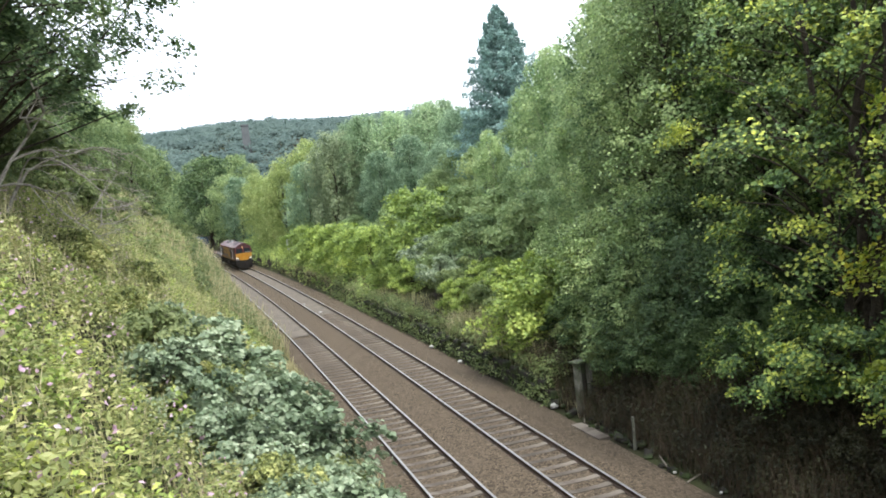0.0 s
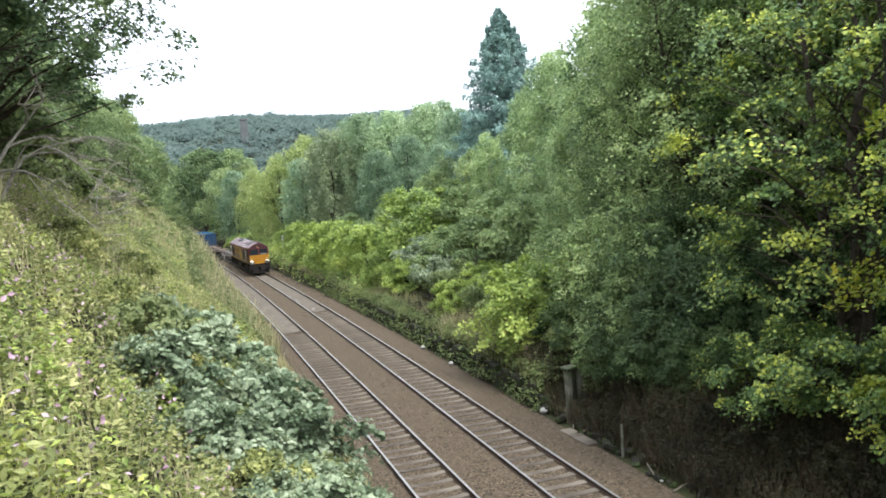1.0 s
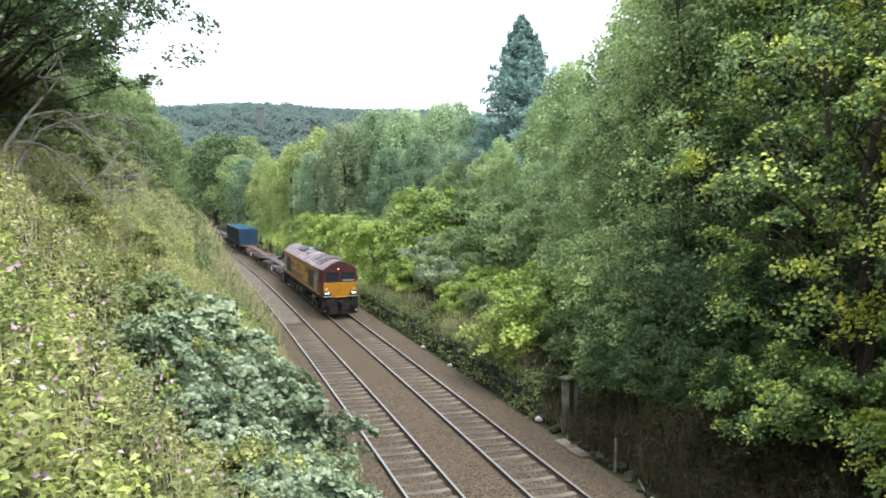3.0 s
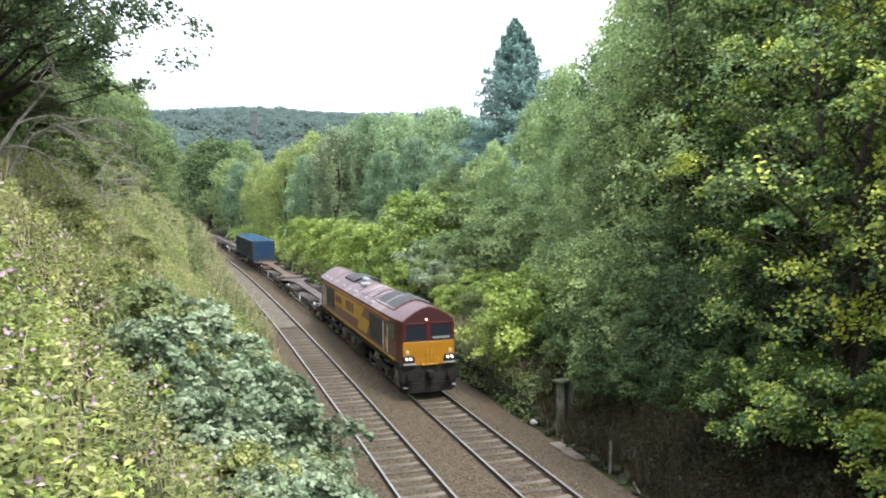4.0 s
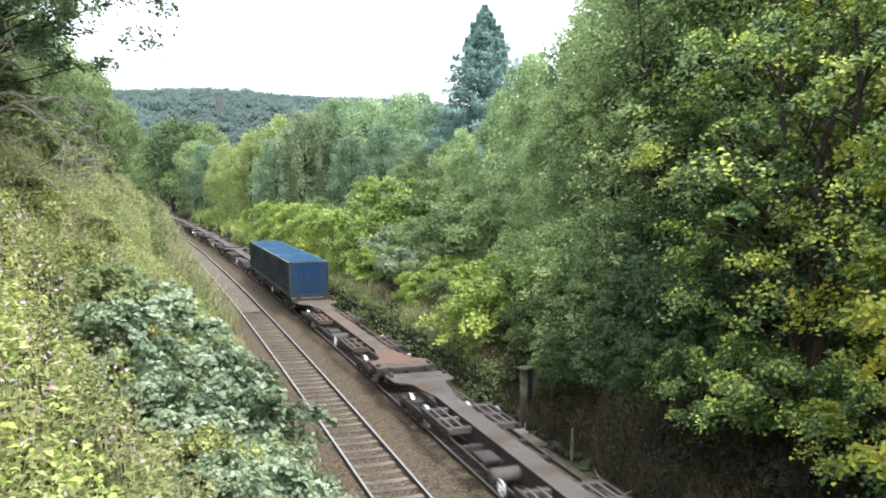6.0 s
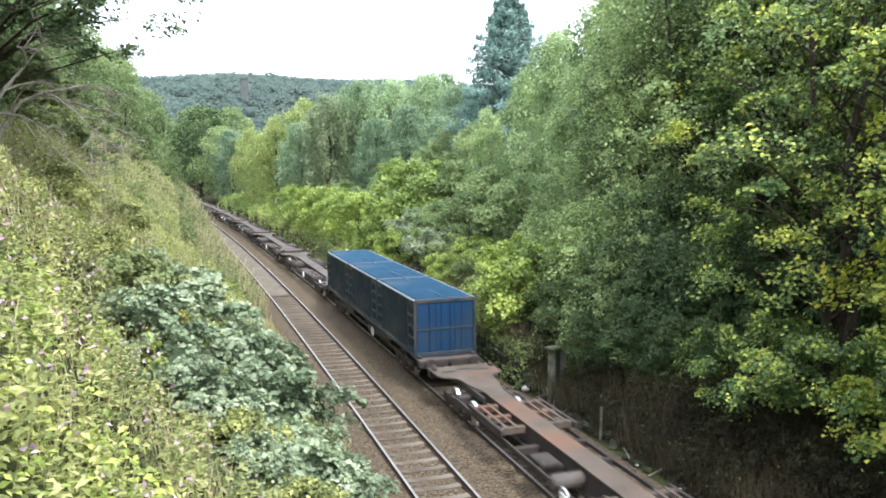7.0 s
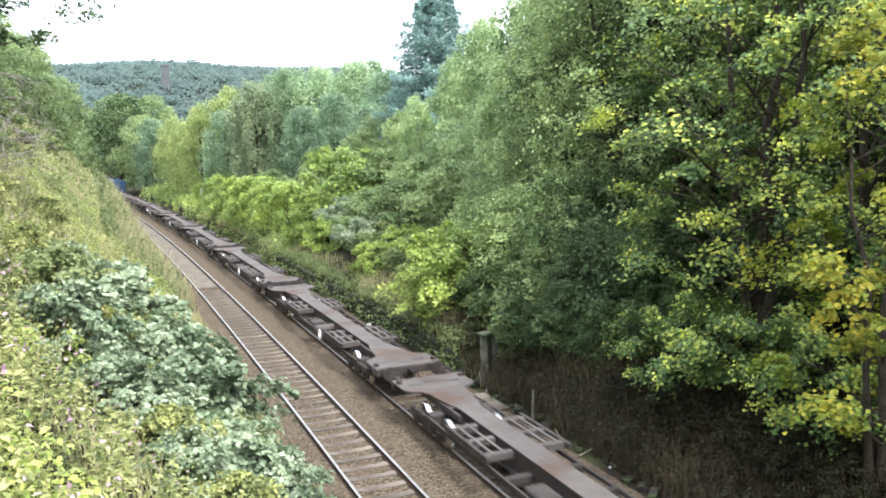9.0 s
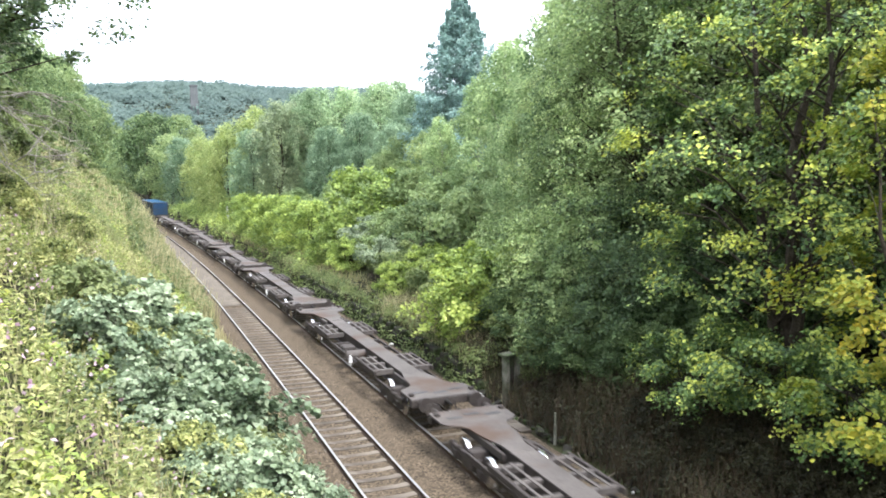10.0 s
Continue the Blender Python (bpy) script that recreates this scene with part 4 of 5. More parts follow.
C = np.stack([x, y, ground_z(x, y) + 3.0], 1)
R = rng.uniform(4.0, 7.0, n)
# uneven crowns along the skyline
xr = -170 + 560 * rng.random(90)
yr = rng.uniform(700, 800, 90)
C = np.concatenate([C, np.stack([xr, yr, ground_z(xr, yr) + rng.uniform(1, 5, 90)], 1)])
R = np.concatenate([R, rng.uniform(4.5, 8.0, 90)])
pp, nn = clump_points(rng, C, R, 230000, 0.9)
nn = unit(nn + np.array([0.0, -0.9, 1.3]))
stuff("hill_woods", leaf_quads(rng, pp, nn, np.full(len(pp), 2.4)), "hazed_hill_wood", "dense woods on the far hillside, blue-grey haze in their colour", "woods")


def hill_tower():
    """A slim dark tower among the woods of the far hillside."""
    d = 560.0
    x, y = d * math.sin(radians(3.6)), d * math.cos(radians(3.6))
    th = thing("tower", "slim dark stone tower among the hillside woods", "tower", pose(x, y, gz(x, y) - 1.0))
    bm = bmesh.new()
    for z0, z1, w0, w1 in ((0, 11, 2.7, 2.5), (11, 20, 2.4, 2.2)):
        ring = [[bm.verts.new((sx * w, sy * w, z)) for sx, sy in ((-1, -1), (1, -1), (1, 1), (-1, 1))] for z, w in ((z0, w0), (z1, w1))]
        for i in range(4):
            bm.faces.new((ring[0][i], ring[0][(i + 1) % 4], ring[1][(i + 1) % 4], ring[1][i]))
        bm.faces.new(ring[1])
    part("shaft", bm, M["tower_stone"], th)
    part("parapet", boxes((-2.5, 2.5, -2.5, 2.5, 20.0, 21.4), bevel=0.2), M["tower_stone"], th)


hill_tower()


# ---- things by the line ----
def dead_branch():
    th = thing("dead_branch", "bare grey dead branch fallen across the bank top", "branch")
    r = np.random.default_rng(9)
    bm = bmesh.new()

    def grow(a, d, ln, rad, depth):
        b = a + d * ln
        mid = a.lerp(b, 0.5) + Vector(r.normal(size=3)) * ln * 0.07
        rod(bm, a, mid, rad, rad * 0.8, 6)
        rod(bm, mid, b, rad * 0.8, rad * 0.55, 6)
        if depth:
            for k in range(3):
                e = (d + Vector(r.normal(size=3)) * 0.55 + Vector((0.1, 0, -0.12))).normalized()
                grow(mid if k == 2 else b, e, ln * r.uniform(0.55, 0.85), rad * 0.55, depth - 1)
    grow(Vector((0, 0, 0)), Vector((0.75, 0.0, 0.60)).normalized(), 2.0, 0.085, 4)
    part("limb", bm, M["pale_bark"], th)
    copy_thing(th, pose(-4.6, 33.5, gz(-4.6, 33.5) - 0.1, 0, 8, 25) @ Matrix.Scale(0.6, 4))
    th.matrix_basis = pose(-5.4, 37.0, gz(-5.4, 37.0) - 0.1, 0, 14, -20) @ Matrix.Scale(0.7, 4)


def hanging_limb():
    """A bare broken limb that arches out from the bank top and droops, its twigs hanging."""
    th = thing("broken_limb", "bare pale broken limb arching over the bank top", "branch")
    r = np.random.default_rng(19)
    bm = bmesh.new()

    def arch(a, d, ln, rad, depth):
        pts = [a]
        for k in range(5):
            d = (d + Vector((0, 0, -0.20)) + Vector(r.normal(size=3)) * 0.12).normalized()
            pts.append(pts[-1] + d * ln / 5)
            rod(bm, pts[-2], pts[-1], rad * (1 - 0.16 * k), rad * (1 - 0.16 * (k + 1)), 6)
        if depth:
            for k in (2, 3, 4, 5):
                e = (d * 0.5 + Vector((0.55, 0.15, 0.25)) + Vector(r.normal(size=3)) * 0.5).normalized()
                arch(pts[k], e, ln * r.uniform(0.38, 0.66), rad * 0.48, depth - 1)
    arch(Vector((0, 0, -0.6)), Vector((0.30, 0.05, 1.0)).normalized(), 4.4, 0.10, 3)
    arch(Vector((0.3, 0.5, -0.4)), Vector((0.55, 0.1, 0.85)).normalized(), 3.4, 0.075, 3)
    part("limb", bm, M["pale_bark"], th)
    th.matrix_basis = pose(-5.9, 25.2, gz(-5.9, 25.2))


def wall():
    w = tagged(thing("rubble_wall", "", "wall"), "dark mossy rubble stone wall beside the railway", "wall", kind="structure")
    r = random.Random(8)
    shapes = []
    for k in range(4):
        bm = bmesh.new()
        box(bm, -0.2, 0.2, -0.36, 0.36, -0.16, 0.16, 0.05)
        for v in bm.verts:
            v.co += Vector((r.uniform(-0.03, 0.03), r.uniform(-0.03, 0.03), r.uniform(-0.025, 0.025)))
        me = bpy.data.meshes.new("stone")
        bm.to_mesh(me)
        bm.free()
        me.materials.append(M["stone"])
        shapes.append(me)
    for row in range(3):
        y = (12.0, 20.0, 29.0)[row] + 0.35 * row
        while y < 62:
            if r.random() < 0.22 * row:
                y += 0.7
                continue
            o = link_part("stone", r.choice(shapes), w)
            s = r.uniform(0.85, 1.15)
            if y < 29:
                k = r.uniform(0.35, 0.75)
                o.matrix_basis = pose(TOE_R + 0.25 + float(bend(y)) + r.uniform(-0.35, 0.35), y, -0.40 + row * 0.12, r.uniform(-25, 25), r.uniform(-25, 25), r.uniform(0, 360)) @ Matrix.Scale(k, 4)
                y += 0.5
                continue
            o.matrix_basis = Matrix.Translation((TOE_R + 0.22 + float(bend(y)) + r.uniform(-0.05, 0.05) + (0.22 if y < 29 else 0), y, -0.30 + row * 0.31)) @ Matrix.Rotation(r.uniform(-0.08, 0.08), 4, "Z") @ Matrix.Diagonal((1, s, 1, 1))
            y += 0.70 * s + 0.03


def line_side():
    # old concrete frame by the wall
    th = thing("concrete_post", "weathered grey concrete post frame with a flat cap", "post", pose(12.66, 27.2, -0.45, 0, 0, 18))
    for x in (-0.26, 0.28):
        part("upright", boxes((x - 0.10, x + 0.10, -0.12, 0.12, 0, 1.96), bevel=0.02), M["old_concrete"], th)
    part("cap", boxes((-0.46, 0.50, -0.22, 0.22, 1.96, 2.06), bevel=0.02), M["old_concrete"], th)
    part("back_panel", boxes((-0.16, 0.18, 0.02, 0.08, 0, 1.95), bevel=0.005), M["stone"], th)
    th = thing("fence_post", "short weathered wooden post beside the ballast", "post", pose(12.15, 22.8, -0.47))
    bm = bmesh.new()
    rod(bm, (0, 0, 0), (0.03, 0.02, 1.08), 0.055, 0.045, 7)
    part("stake", bm, M["old_concrete"], th)
    # pale stone and scattered litter
    r = random.Random(3)
    for x, y, s, nm, lb, ct in ((11.98, 28.6, 0.17, "pale_stone", "rounded pale stone lying beside the track", "stone"), (11.5, 39.0, 0.12, "litter", "scrap of white litter on the ballast", "litter"), (12.0, 20.3, 0.055, "litter", "scrap of white litter on the ballast", "litter"), (11.4, 44.0, 0.13, "litter", "scrap of white litter on the ballast", "litter"), (12.2, 18.4, 0.05, "litter", "scrap of white litter on the ballast", "litter"), (7.4, 70.0, 0.12, "litter", "scrap of white litter on the ballast", "litter"), (7.9, 63.5, 0.12, "litter", "scrap of white litter on the ballast", "litter")):
        bm = bmesh.new()
        bmesh.ops.create_icosphere(bm, subdivisions=2, radius=s)
        for v in bm.verts:
            v.co = Vector((v.co.x * 1.25, v.co.y, v.co.z * 0.75)) * (1 + r.uniform(-0.12, 0.12))
        z = -0.40 + s * 0.45 if x > 11 else -0.175 + s * 0.45
        o = part(nm, bm, M["litter"], None)
        tagged(o, lb, ct).matrix_basis = pose(x, y, z, 0, 0, r.uniform(0, 360))
    # cable trough lids beside the line
    for i in range(2):
        o = part("trough_lid", boxes((-0.22, 0.22, -0.48, 0.48, -0.06, 0.06), bevel=0.015), M["concrete"], None)
        tagged(o, "grey concrete cable trough lid on the ballast", "slab", "trough lids").matrix_basis = pose(11.75 - 0.02 * i, 24.6 + i * 1.0, -0.385, 0, 0, 3 + i)
    # old sleepers and sticks dumped against the wall
    for x, y, rz, ln in ((12.3, 25.6, 35, 1.3), (12.2, 21.2, 70, 0.8), (12.3, 19.6, 20, 1.0), (12.2, 26.4, 60, 0.8)):
        bm = bmesh.new()
        rod(bm, (-ln / 2, 0, 0), (ln / 2, 0.05, 0.06), 0.03, 0.02, 6)
        tagged(part("dead_stick", bm, M["dead_wood"], None), "dry dead stick lying by the wall", "stick").matrix_basis = pose(x, y, -0.36, 0, 0, rz)
    # white sheet caught in the far bushes
    bm = bmesh.new()
    bmesh.ops.create_grid(bm, x_segments=6, y_segments=8, size=0.5)
    for v in bm.verts:
        v.co = Vector((v.co.x * 0.9, 0.12 * math.sin(v.co.x * 9 + v.co.y * 3) + 0.08 * math.sin(v.co.y * 8), (v.co.y + 0.5) * 2.0))
    bmesh.ops.solidify(bm, geom=bm.faces[:], thickness=0.04)
    x, y = by_bearing(5.6, 122)
    tagged(part("white_sheet", bm, M["white"], None), "crumpled white sheet caught in bushes on the bank", "sheet").matrix_basis = pose(x, y, gz(x, y), 0, 0, -10)


dead_branch()
hanging_limb()
line_side()


# ---- the train: built with its front at y = 0, running to +y, centre at x = 0, rail top at z = 0 ----
TRAIN, HALF = [], {}
P_WAGON, FIRST = 19.85, 21.35


def lathe(bm, outline, axis_at, sides=20):
    """Turns an outline of (x, radius) about a line along x through axis_at."""
    cx, cy, cz = axis_at
    rings = []
    for x, r in outline:
        rings.append([bm.verts.new((cx + x, cy + r * math.cos(6.28319 * i / sides), cz + r * math.sin(6.28319 * i / sides))) for i in range(sides)])
    for p, q in zip(rings, rings[1:]):
        for i in range(sides):
            bm.faces.new((p[i], p[(i + 1) % sides], q[(i + 1) % sides], q[i]))
    bm.faces.new(rings[0])
    bm.faces.new(rings[-1][::-1])
    bmesh.ops.recalc_face_normals(bm, faces=bm.faces[:])
    return bm


def wheels(th, axle_ys, r, gap=0.75):
    """Wheelsets: disc with polished tyre, axle between."""
    for y in axle_ys:
        part("axle", rod(bmesh.new(), (-gap, y, r), (gap, y, r), 0.08, 0.08, 8), M["under"], th)
        for s in (-1, 1):
            w = part("wheel", lathe(bmesh.new(), [(-0.05, r * 0.80), (0.02 * s, r * 0.5), (0.05, r * 0.80)], (s * gap, y, r)), M["under"], th)
            part("tyre", lathe(bmesh.new(), [(-0.068, r * 0.82), (-0.068, r * 0.985), (-0.05, r), (0.05, r), (0.068, r * 0.985), (0.068, r * 0.82)], (s * gap, y, r)), M["wheel_steel"], w, "polished steel tyre")


def bogie(th, y, axles, r, out=1.02, frame_mat="under"):
    """Side frames with axle boxes, springs and a bolster."""
    half = max(abs(a) for a in axles)
    for s in (-1, 1):
        bm = bmesh.new()
        x = s * out
        box(bm, x - 0.06, x + 0.06, y - half - 0.45, y + half + 0.45, r + 0.06, r + 0.26, 0.03)
        box(bm, x - 0.07, x + 0.07, y - 0.38, y + 0.38, r - 0.14, r + 0.20, 0.03)
        for a in axles:
            box(bm, x - 0.09, x + 0.09, y + a - 0.15, y + a + 0.15, r - 0.17, r + 0.15, 0.04)
            rod(bm, (x, y + a - 0.28, r - 0.1), (x, y + a - 0.28, r + 0.3), 0.07, 0.07, 8)
            rod(bm, (x, y + a + 0.28, r - 0.1), (x, y + a + 0.28, r + 0.3), 0.07, 0.07, 8)
        part("bogie_frame", bm, M[frame_mat], th)
    part("bolster", boxes((-out, out, y - 0.2, y + 0.2, r + 0.02, r + 0.36), bevel=0.03), M[frame_mat], th)
    wheels(th, [y + a for a in axles], r)


def buffers(th, y, way, z=1.03, mat="under"):
    for s in (-1, 1):
        bm = bmesh.new()
        rod(bm, (s * 0.87, y, z), (s * 0.87, y + way * 0.42, z), 0.11, 0.11, 12)
        rod(bm, (s * 0.87, y + way * 0.40, z), (s * 0.87, y + way * 0.46, z), 0.24, 0.24, 16)
        part("buffer", bm, M[mat], th)


def body_loft(bm, sections):
    """Joins cross-sections of (y, outline) with equal counts of points."""
    rings = [[bm.verts.new((x, y, z)) for x, z in o] for y, o in sections]
    n = len(rings[0])
    for p, q in zip(rings, rings[1:]):
        for i in range(n):
            bm.faces.new((p[i], p[(i + 1) % n], q[(i + 1) % n], q[i]))
    bm.faces.new(rings[0])
    bm.faces.new(rings[-1][::-1])
    bmesh.ops.recalc_face_normals(bm, faces=bm.faces[:])
    return bm


def roof_z(x, w=1.25, eave=3.22, top=3.80):
    return eave + (top - eave) * (1 - abs(x / w) ** 1.55)


def locomotive():
    lo = thing("locomotive", "maroon diesel freight locomotive with gold band and yellow cab front", "locomotive")
    L = 20.3

    def roofsec(w, dz=0.0):
        xs = [-1, -0.9, -0.72, -0.5, -0.25, 0, 0.25, 0.5, 0.72, 0.9, 1]
        return [(-w, 3.12)] + [(q * w, roof_z(q * w, w) + dz) for q in xs] + [(w, 3.12)]

    part("body", body_loft(bmesh.new(), [(y, [(-w, 1.40), (w, 1.40), (w, 2.34), (w, 3.14), (-w, 3.14), (-w, 2.34)]) for y, w in ((0.07, 1.10), (0.75, 1.21), (1.7, 1.25), (L - 1.7, 1.25), (L - 0.75, 1.21), (L - 0.07, 1.10))]), M["maroon"], lo)
    part("roof", body_loft(bmesh.new(), [(y, roofsec(w)) for y, w in ((0.0, 1.13), (0.75, 1.225), (1.7, 1.262), (L - 1.7, 1.262), (L - 0.75, 1.225), (L, 1.13))]), M["maroon_roof"], lo, "maroon roof, paler than the sides, with pale worn patches", True).data.set_sharp_from_angle(angle=0.6)
    for y0, way in ((0.0, 1), (L, -1)):
        def at(a, b):
            return (y0 + way * a, y0 + way * b) if way > 0 else (y0 + way * b, y0 + way * a)
        a, b = at(-0.02, 0.10)
        bm = bmesh.new()
        box(bm, -1.12, 1.12, a, b, 1.62, 2.34, 0.02)
        part("nose_panel", bm, M["yellow"], lo, "yellow warning panel")
        a, b = at(-0.03, 0.09)
        bm = bmesh.new()
        plate(bm, [(-0.62, a), (0.62, a), (0.62, b), (-0.62, b)], 1.36, 1.63)
        part("nose_skirt", bm, M["yellow"], lo)
        a, b = at(-0.015, 0.08)
        bm = bmesh.new()
        box(bm, -1.12, -0.98, a, b, 2.34, 3.14, 0.01)
        box(bm, -0.09, 0.09, a, b, 2.34, 3.14, 0.01)
        box(bm, 0.98, 1.12, a, b, 2.34, 3.14, 0.01)
        box(bm, -1.12, 1.12, a, b, 3.04, 3.14, 0.01)
        part("windscreen_frame", bm, M["maroon"], lo)
        for s in (-1, 1):
            a, b = at(0.0, 0.075)
            w = part("windscreen", boxes((0.09 * s if s > 0 else -0.98, 0.98 if s > 0 else -0.09, a, b, 2.38, 3.05)), M["window_glass"], lo, "dark cab windscreen")
            a, b = at(-0.03, 0.0)
            part("wiper", boxes((s * 0.5 - 0.30, s * 0.5 + 0.30, a, b, 2.385, 2.42)), M["dark_grille"], w)
            if s > 0:
                part("sill", boxes((0.16, 0.93, *at(-0.006, 0.0), 2.43, 2.53)), M["pale_sill"], w, "pale desk edge behind the windscreen")
            a, b = at(-0.05, 0.02)
            h = part("headlight_box", boxes((s * 0.90 - 0.24, s * 0.90 + 0.24, a, b, 1.50, 1.76), bevel=0.02), M["dark_grille"], lo)
            for dx in (-0.09, 0.09):
                bm = bmesh.new()
                rod(bm, (s * 0.90 + dx, y0 - way * 0.03, 1.64), (s * 0.90 + dx, y0 - way * 0.075, 1.64), 0.05, 0.045, 14)
                part("headlight", bm, M["lamp"] if way > 0 else M["window_glass"], h, "lit round headlight" if way > 0 else "")
            a, b = at(-0.045, 0.0)
            part("marker_panel", boxes((s * 0.93 - 0.07, s * 0.93 + 0.07, a, b, 1.83, 1.99), bevel=0.01), M["marker"], lo)
            part("step", boxes((s * 0.86 - 0.26, s * 0.86 + 0.26, *at(-0.16, 0.02), 1.40, 1.44)), M["pale_edge"], lo)
            part("step", boxes((s * 0.9 - 0.24, s * 0.9 + 0.24, *at(-0.1, 0.05), 0.42, 0.46)), M["pale_edge"], lo)
        bm = bmesh.new()
        rod(bm, (-0.10, y0 + way * 0.05, 3.26), (-0.10, y0 - way * 0.04, 3.26), 0.05, 0.045, 14)
        part("top_lamp", bm, M["lamp_warm"] if way > 0 else M["window_glass"], lo, "lit lamp above the windscreen")
        # gable under the roof's brow, darkened in colour for the shade there
        bm = bmesh.new()
        prism(bm, [(q * 1.08, 3.14) for q in (-1, 1)] + [(q * 1.08, roof_z(q * 1.08, 1.13) - 0.05) for q in (0.9, 0.6, 0.3, 0, -0.3, -0.6, -0.9)], *at(-0.012, 0.05))
        part("brow", bm, M["shaded_maroon"], lo)
        bm = bmesh.new()
        for x, z0, z1 in ((-0.1, 1.42, 2.02), (0.08, 1.40, 1.95), (0.22, 1.38, 1.75), (-0.32, 1.36, 1.62), (0.36, 1.36, 1.62)):
            rod(bm, (x, y0 - way * 0.07, z0), (x * 1.1, y0 - way * 0.06, z1), 0.028, 0.028, 6)
        rod(bm, (-0.32, y0 - way * 0.08, 1.38), (0.36, y0 - way * 0.08, 1.38), 0.03, 0.03, 6)
        part("hose", bm, M["gold"], lo, "yellow-painted air hoses and jumper cables")
        part("buffer_beam", boxes((-1.22, 1.22, *at(0.0, 0.45), 0.55, 1.40), bevel=0.05), M["under"], lo)
        bm = bmesh.new()
        plate(bm, [(-1.2, y0 + way * 0.25), (-0.95, y0 - way * 0.12), (0.95, y0 - way * 0.12), (1.2, y0 + way * 0.25)], 0.22, 0.62)
        part("snow_plough", bm, M["under"], lo)
        buffers(lo, y0 - way * 0.05, -way)
        part("coupler", boxes((-0.14, 0.14, *at(-0.42, 0.1), 0.86, 1.12), bevel=0.03), M["under"], lo)
    # sides: gold band with a lightning step, line at the eaves, grilles, doors
    for s in (-1, 1):
        X0, X1 = s * 1.248, s * 1.262

        def side_plate(name, outline, mat, label="", depth=0.0):
            bm = bmesh.new()
            x1 = s * (1.262 + depth)
            a = [bm.verts.new((X0, y, z)) for y, z in outline]
            b = [bm.verts.new((x1, y, z)) for y, z in outline]
            n = len(a)
            for i in range(n):
                bm.faces.new((a[i], a[(i + 1) % n], b[(i + 1) % n], b[i]))
            bm.faces.new(a[::-1])
            bm.faces.new(b)
            bmesh.ops.recalc_face_normals(bm, faces=bm.faces[:])
            return part(name, bm, mat, lo, label)

        side_plate("gold_band", [(14.7, 2.92), (6.7, 2.92), (7.5, 2.42), (5.5, 2.42), (6.3, 1.70), (8.6, 1.70), (8.0, 2.10), (14.7, 2.10)], M["gold"], "gold band with a lightning step")
        # ribs pressed into the gold band
        bm = bmesh.new()
        for i in range(9):
            z = 2.15 + i * 0.088
            y1 = 6.85 + (2.92 - z) * 1.2 if z > 2.42 else 6.0
            box(bm, min(X1, s * 1.270), max(X1, s * 1.270), y1 + 0.2 if z > 2.42 else 7.9, 14.6, z, z + 0.035)
        part("band_rib", bm, M["gold"], lo)
        # fleet lettering as plain bars
        bars = [(y, y + 0.5, 2.28, 2.80) for y in (9.4, 10.15, 10.9)] + [(12.7 + i * 0.36, 12.93 + i * 0.36, 2.33, 2.72) for i in range(5)]
        for y0, y1, z0, z1 in bars:
            part("lettering_bar", boxes((min(X1, s * 1.276), max(X1, s * 1.276), y0, y1, z0, z1)), M["maroon"], lo, "maroon bar of the lettering")
        side_plate("stripe", [(0.9, 1.42), (L - 0.9, 1.42), (L - 0.9, 1.53), (0.9, 1.53)], M["gold"], "gold stripe along the sill")
        side_plate("eaves_line", [(1.7, 3.03), (L - 1.7, 3.03), (L - 1.7, 3.065), (1.7, 3.065)], M["orange_line"], "thin orange line below the roof")
        for y0, y1, z0, z1 in ((2.75, 5.6, 1.68, 2.85), (14.95, 17.4, 1.75, 2.88)):
            g = side_plate("side_grille", [(y0, z0), (y1, z0), (y1, z1), (y0, z1)], M["dark_grille"], "dark louvred side grille")
            bm = bmesh.new()
            k = z0 + 0.05
            while k < z1 - 0.05:
                box(bm, min(X1, s * 1.280), max(X1, s * 1.280), y0 + 0.04, y1 - 0.04, k, k + 0.045)
                k += 0.10
            part("louvre", bm, M["dark_grille"], g)
        for y in (1.95, L - 2.65):
            d = side_plate("cab_door", [(y, 1.50), (y + 0.66, 1.50), (y + 0.66, 2.98), (y, 2.98)], M["maroon"], "", 0.006)
            part("door_patch", boxes((min(s * 1.268, s * 1.274), max(s * 1.268, s * 1.274), y + 0.06, y + 0.60, 1.72, 2.25)), M["gold"], d)
            for q in (y - 0.06, y + 0.72):
                bm = bmesh.new()
                rod(bm, (s * 1.31, q, 1.6), (s * 1.31, q, 2.85), 0.018, 0.018, 6)
                part("handrail", bm, M["white"], d)
            for z in (0.45, 0.8, 1.12):
                part("door_step", boxes((s * 1.2 - 0.1, s * 1.2 + 0.1, y + 0.05, y + 0.6, z, z + 0.04)), M["under"], d)
        for y in (0.95, L - 1.75):
            w = side_plate("cab_window", [(y, 2.36), (y + 0.75, 2.36), (y + 0.75, 2.98), (y, 2.98)], M["window_glass"], "dark cab side window", 0.004)
        bm = bmesh.new()
        box(bm, s * 1.30 - 0.03, s * 1.30 + 0.03, 0.62, 0.72, 2.35, 2.85, 0.01)
        part("mirror", bm, M["dark_grille"], lo)
        # scuffed pale paint patches along the roof's edge
        for i, (y, ln) in enumerate(((5.2, 0.9), (7.0, 0.5), (9.3, 1.1), (11.0, 0.4), (12.6, 0.6), (14.9, 0.5), (16.6, 0.7), (18.0, 0.9))):
            bm = bmesh.new()
            x = s * (1.10 - 0.03 * (i % 3))
            z = roof_z(x, 1.262)
            dz = roof_z(x - s * 0.09, 1.262) - z
            o = [(x, y, z + 0.006), (x, y + ln, z + 0.006), (x - s * 0.09, y + ln * 0.8, z + dz + 0.006), (x - s * 0.09, y + ln * 0.15, z + dz + 0.006)]
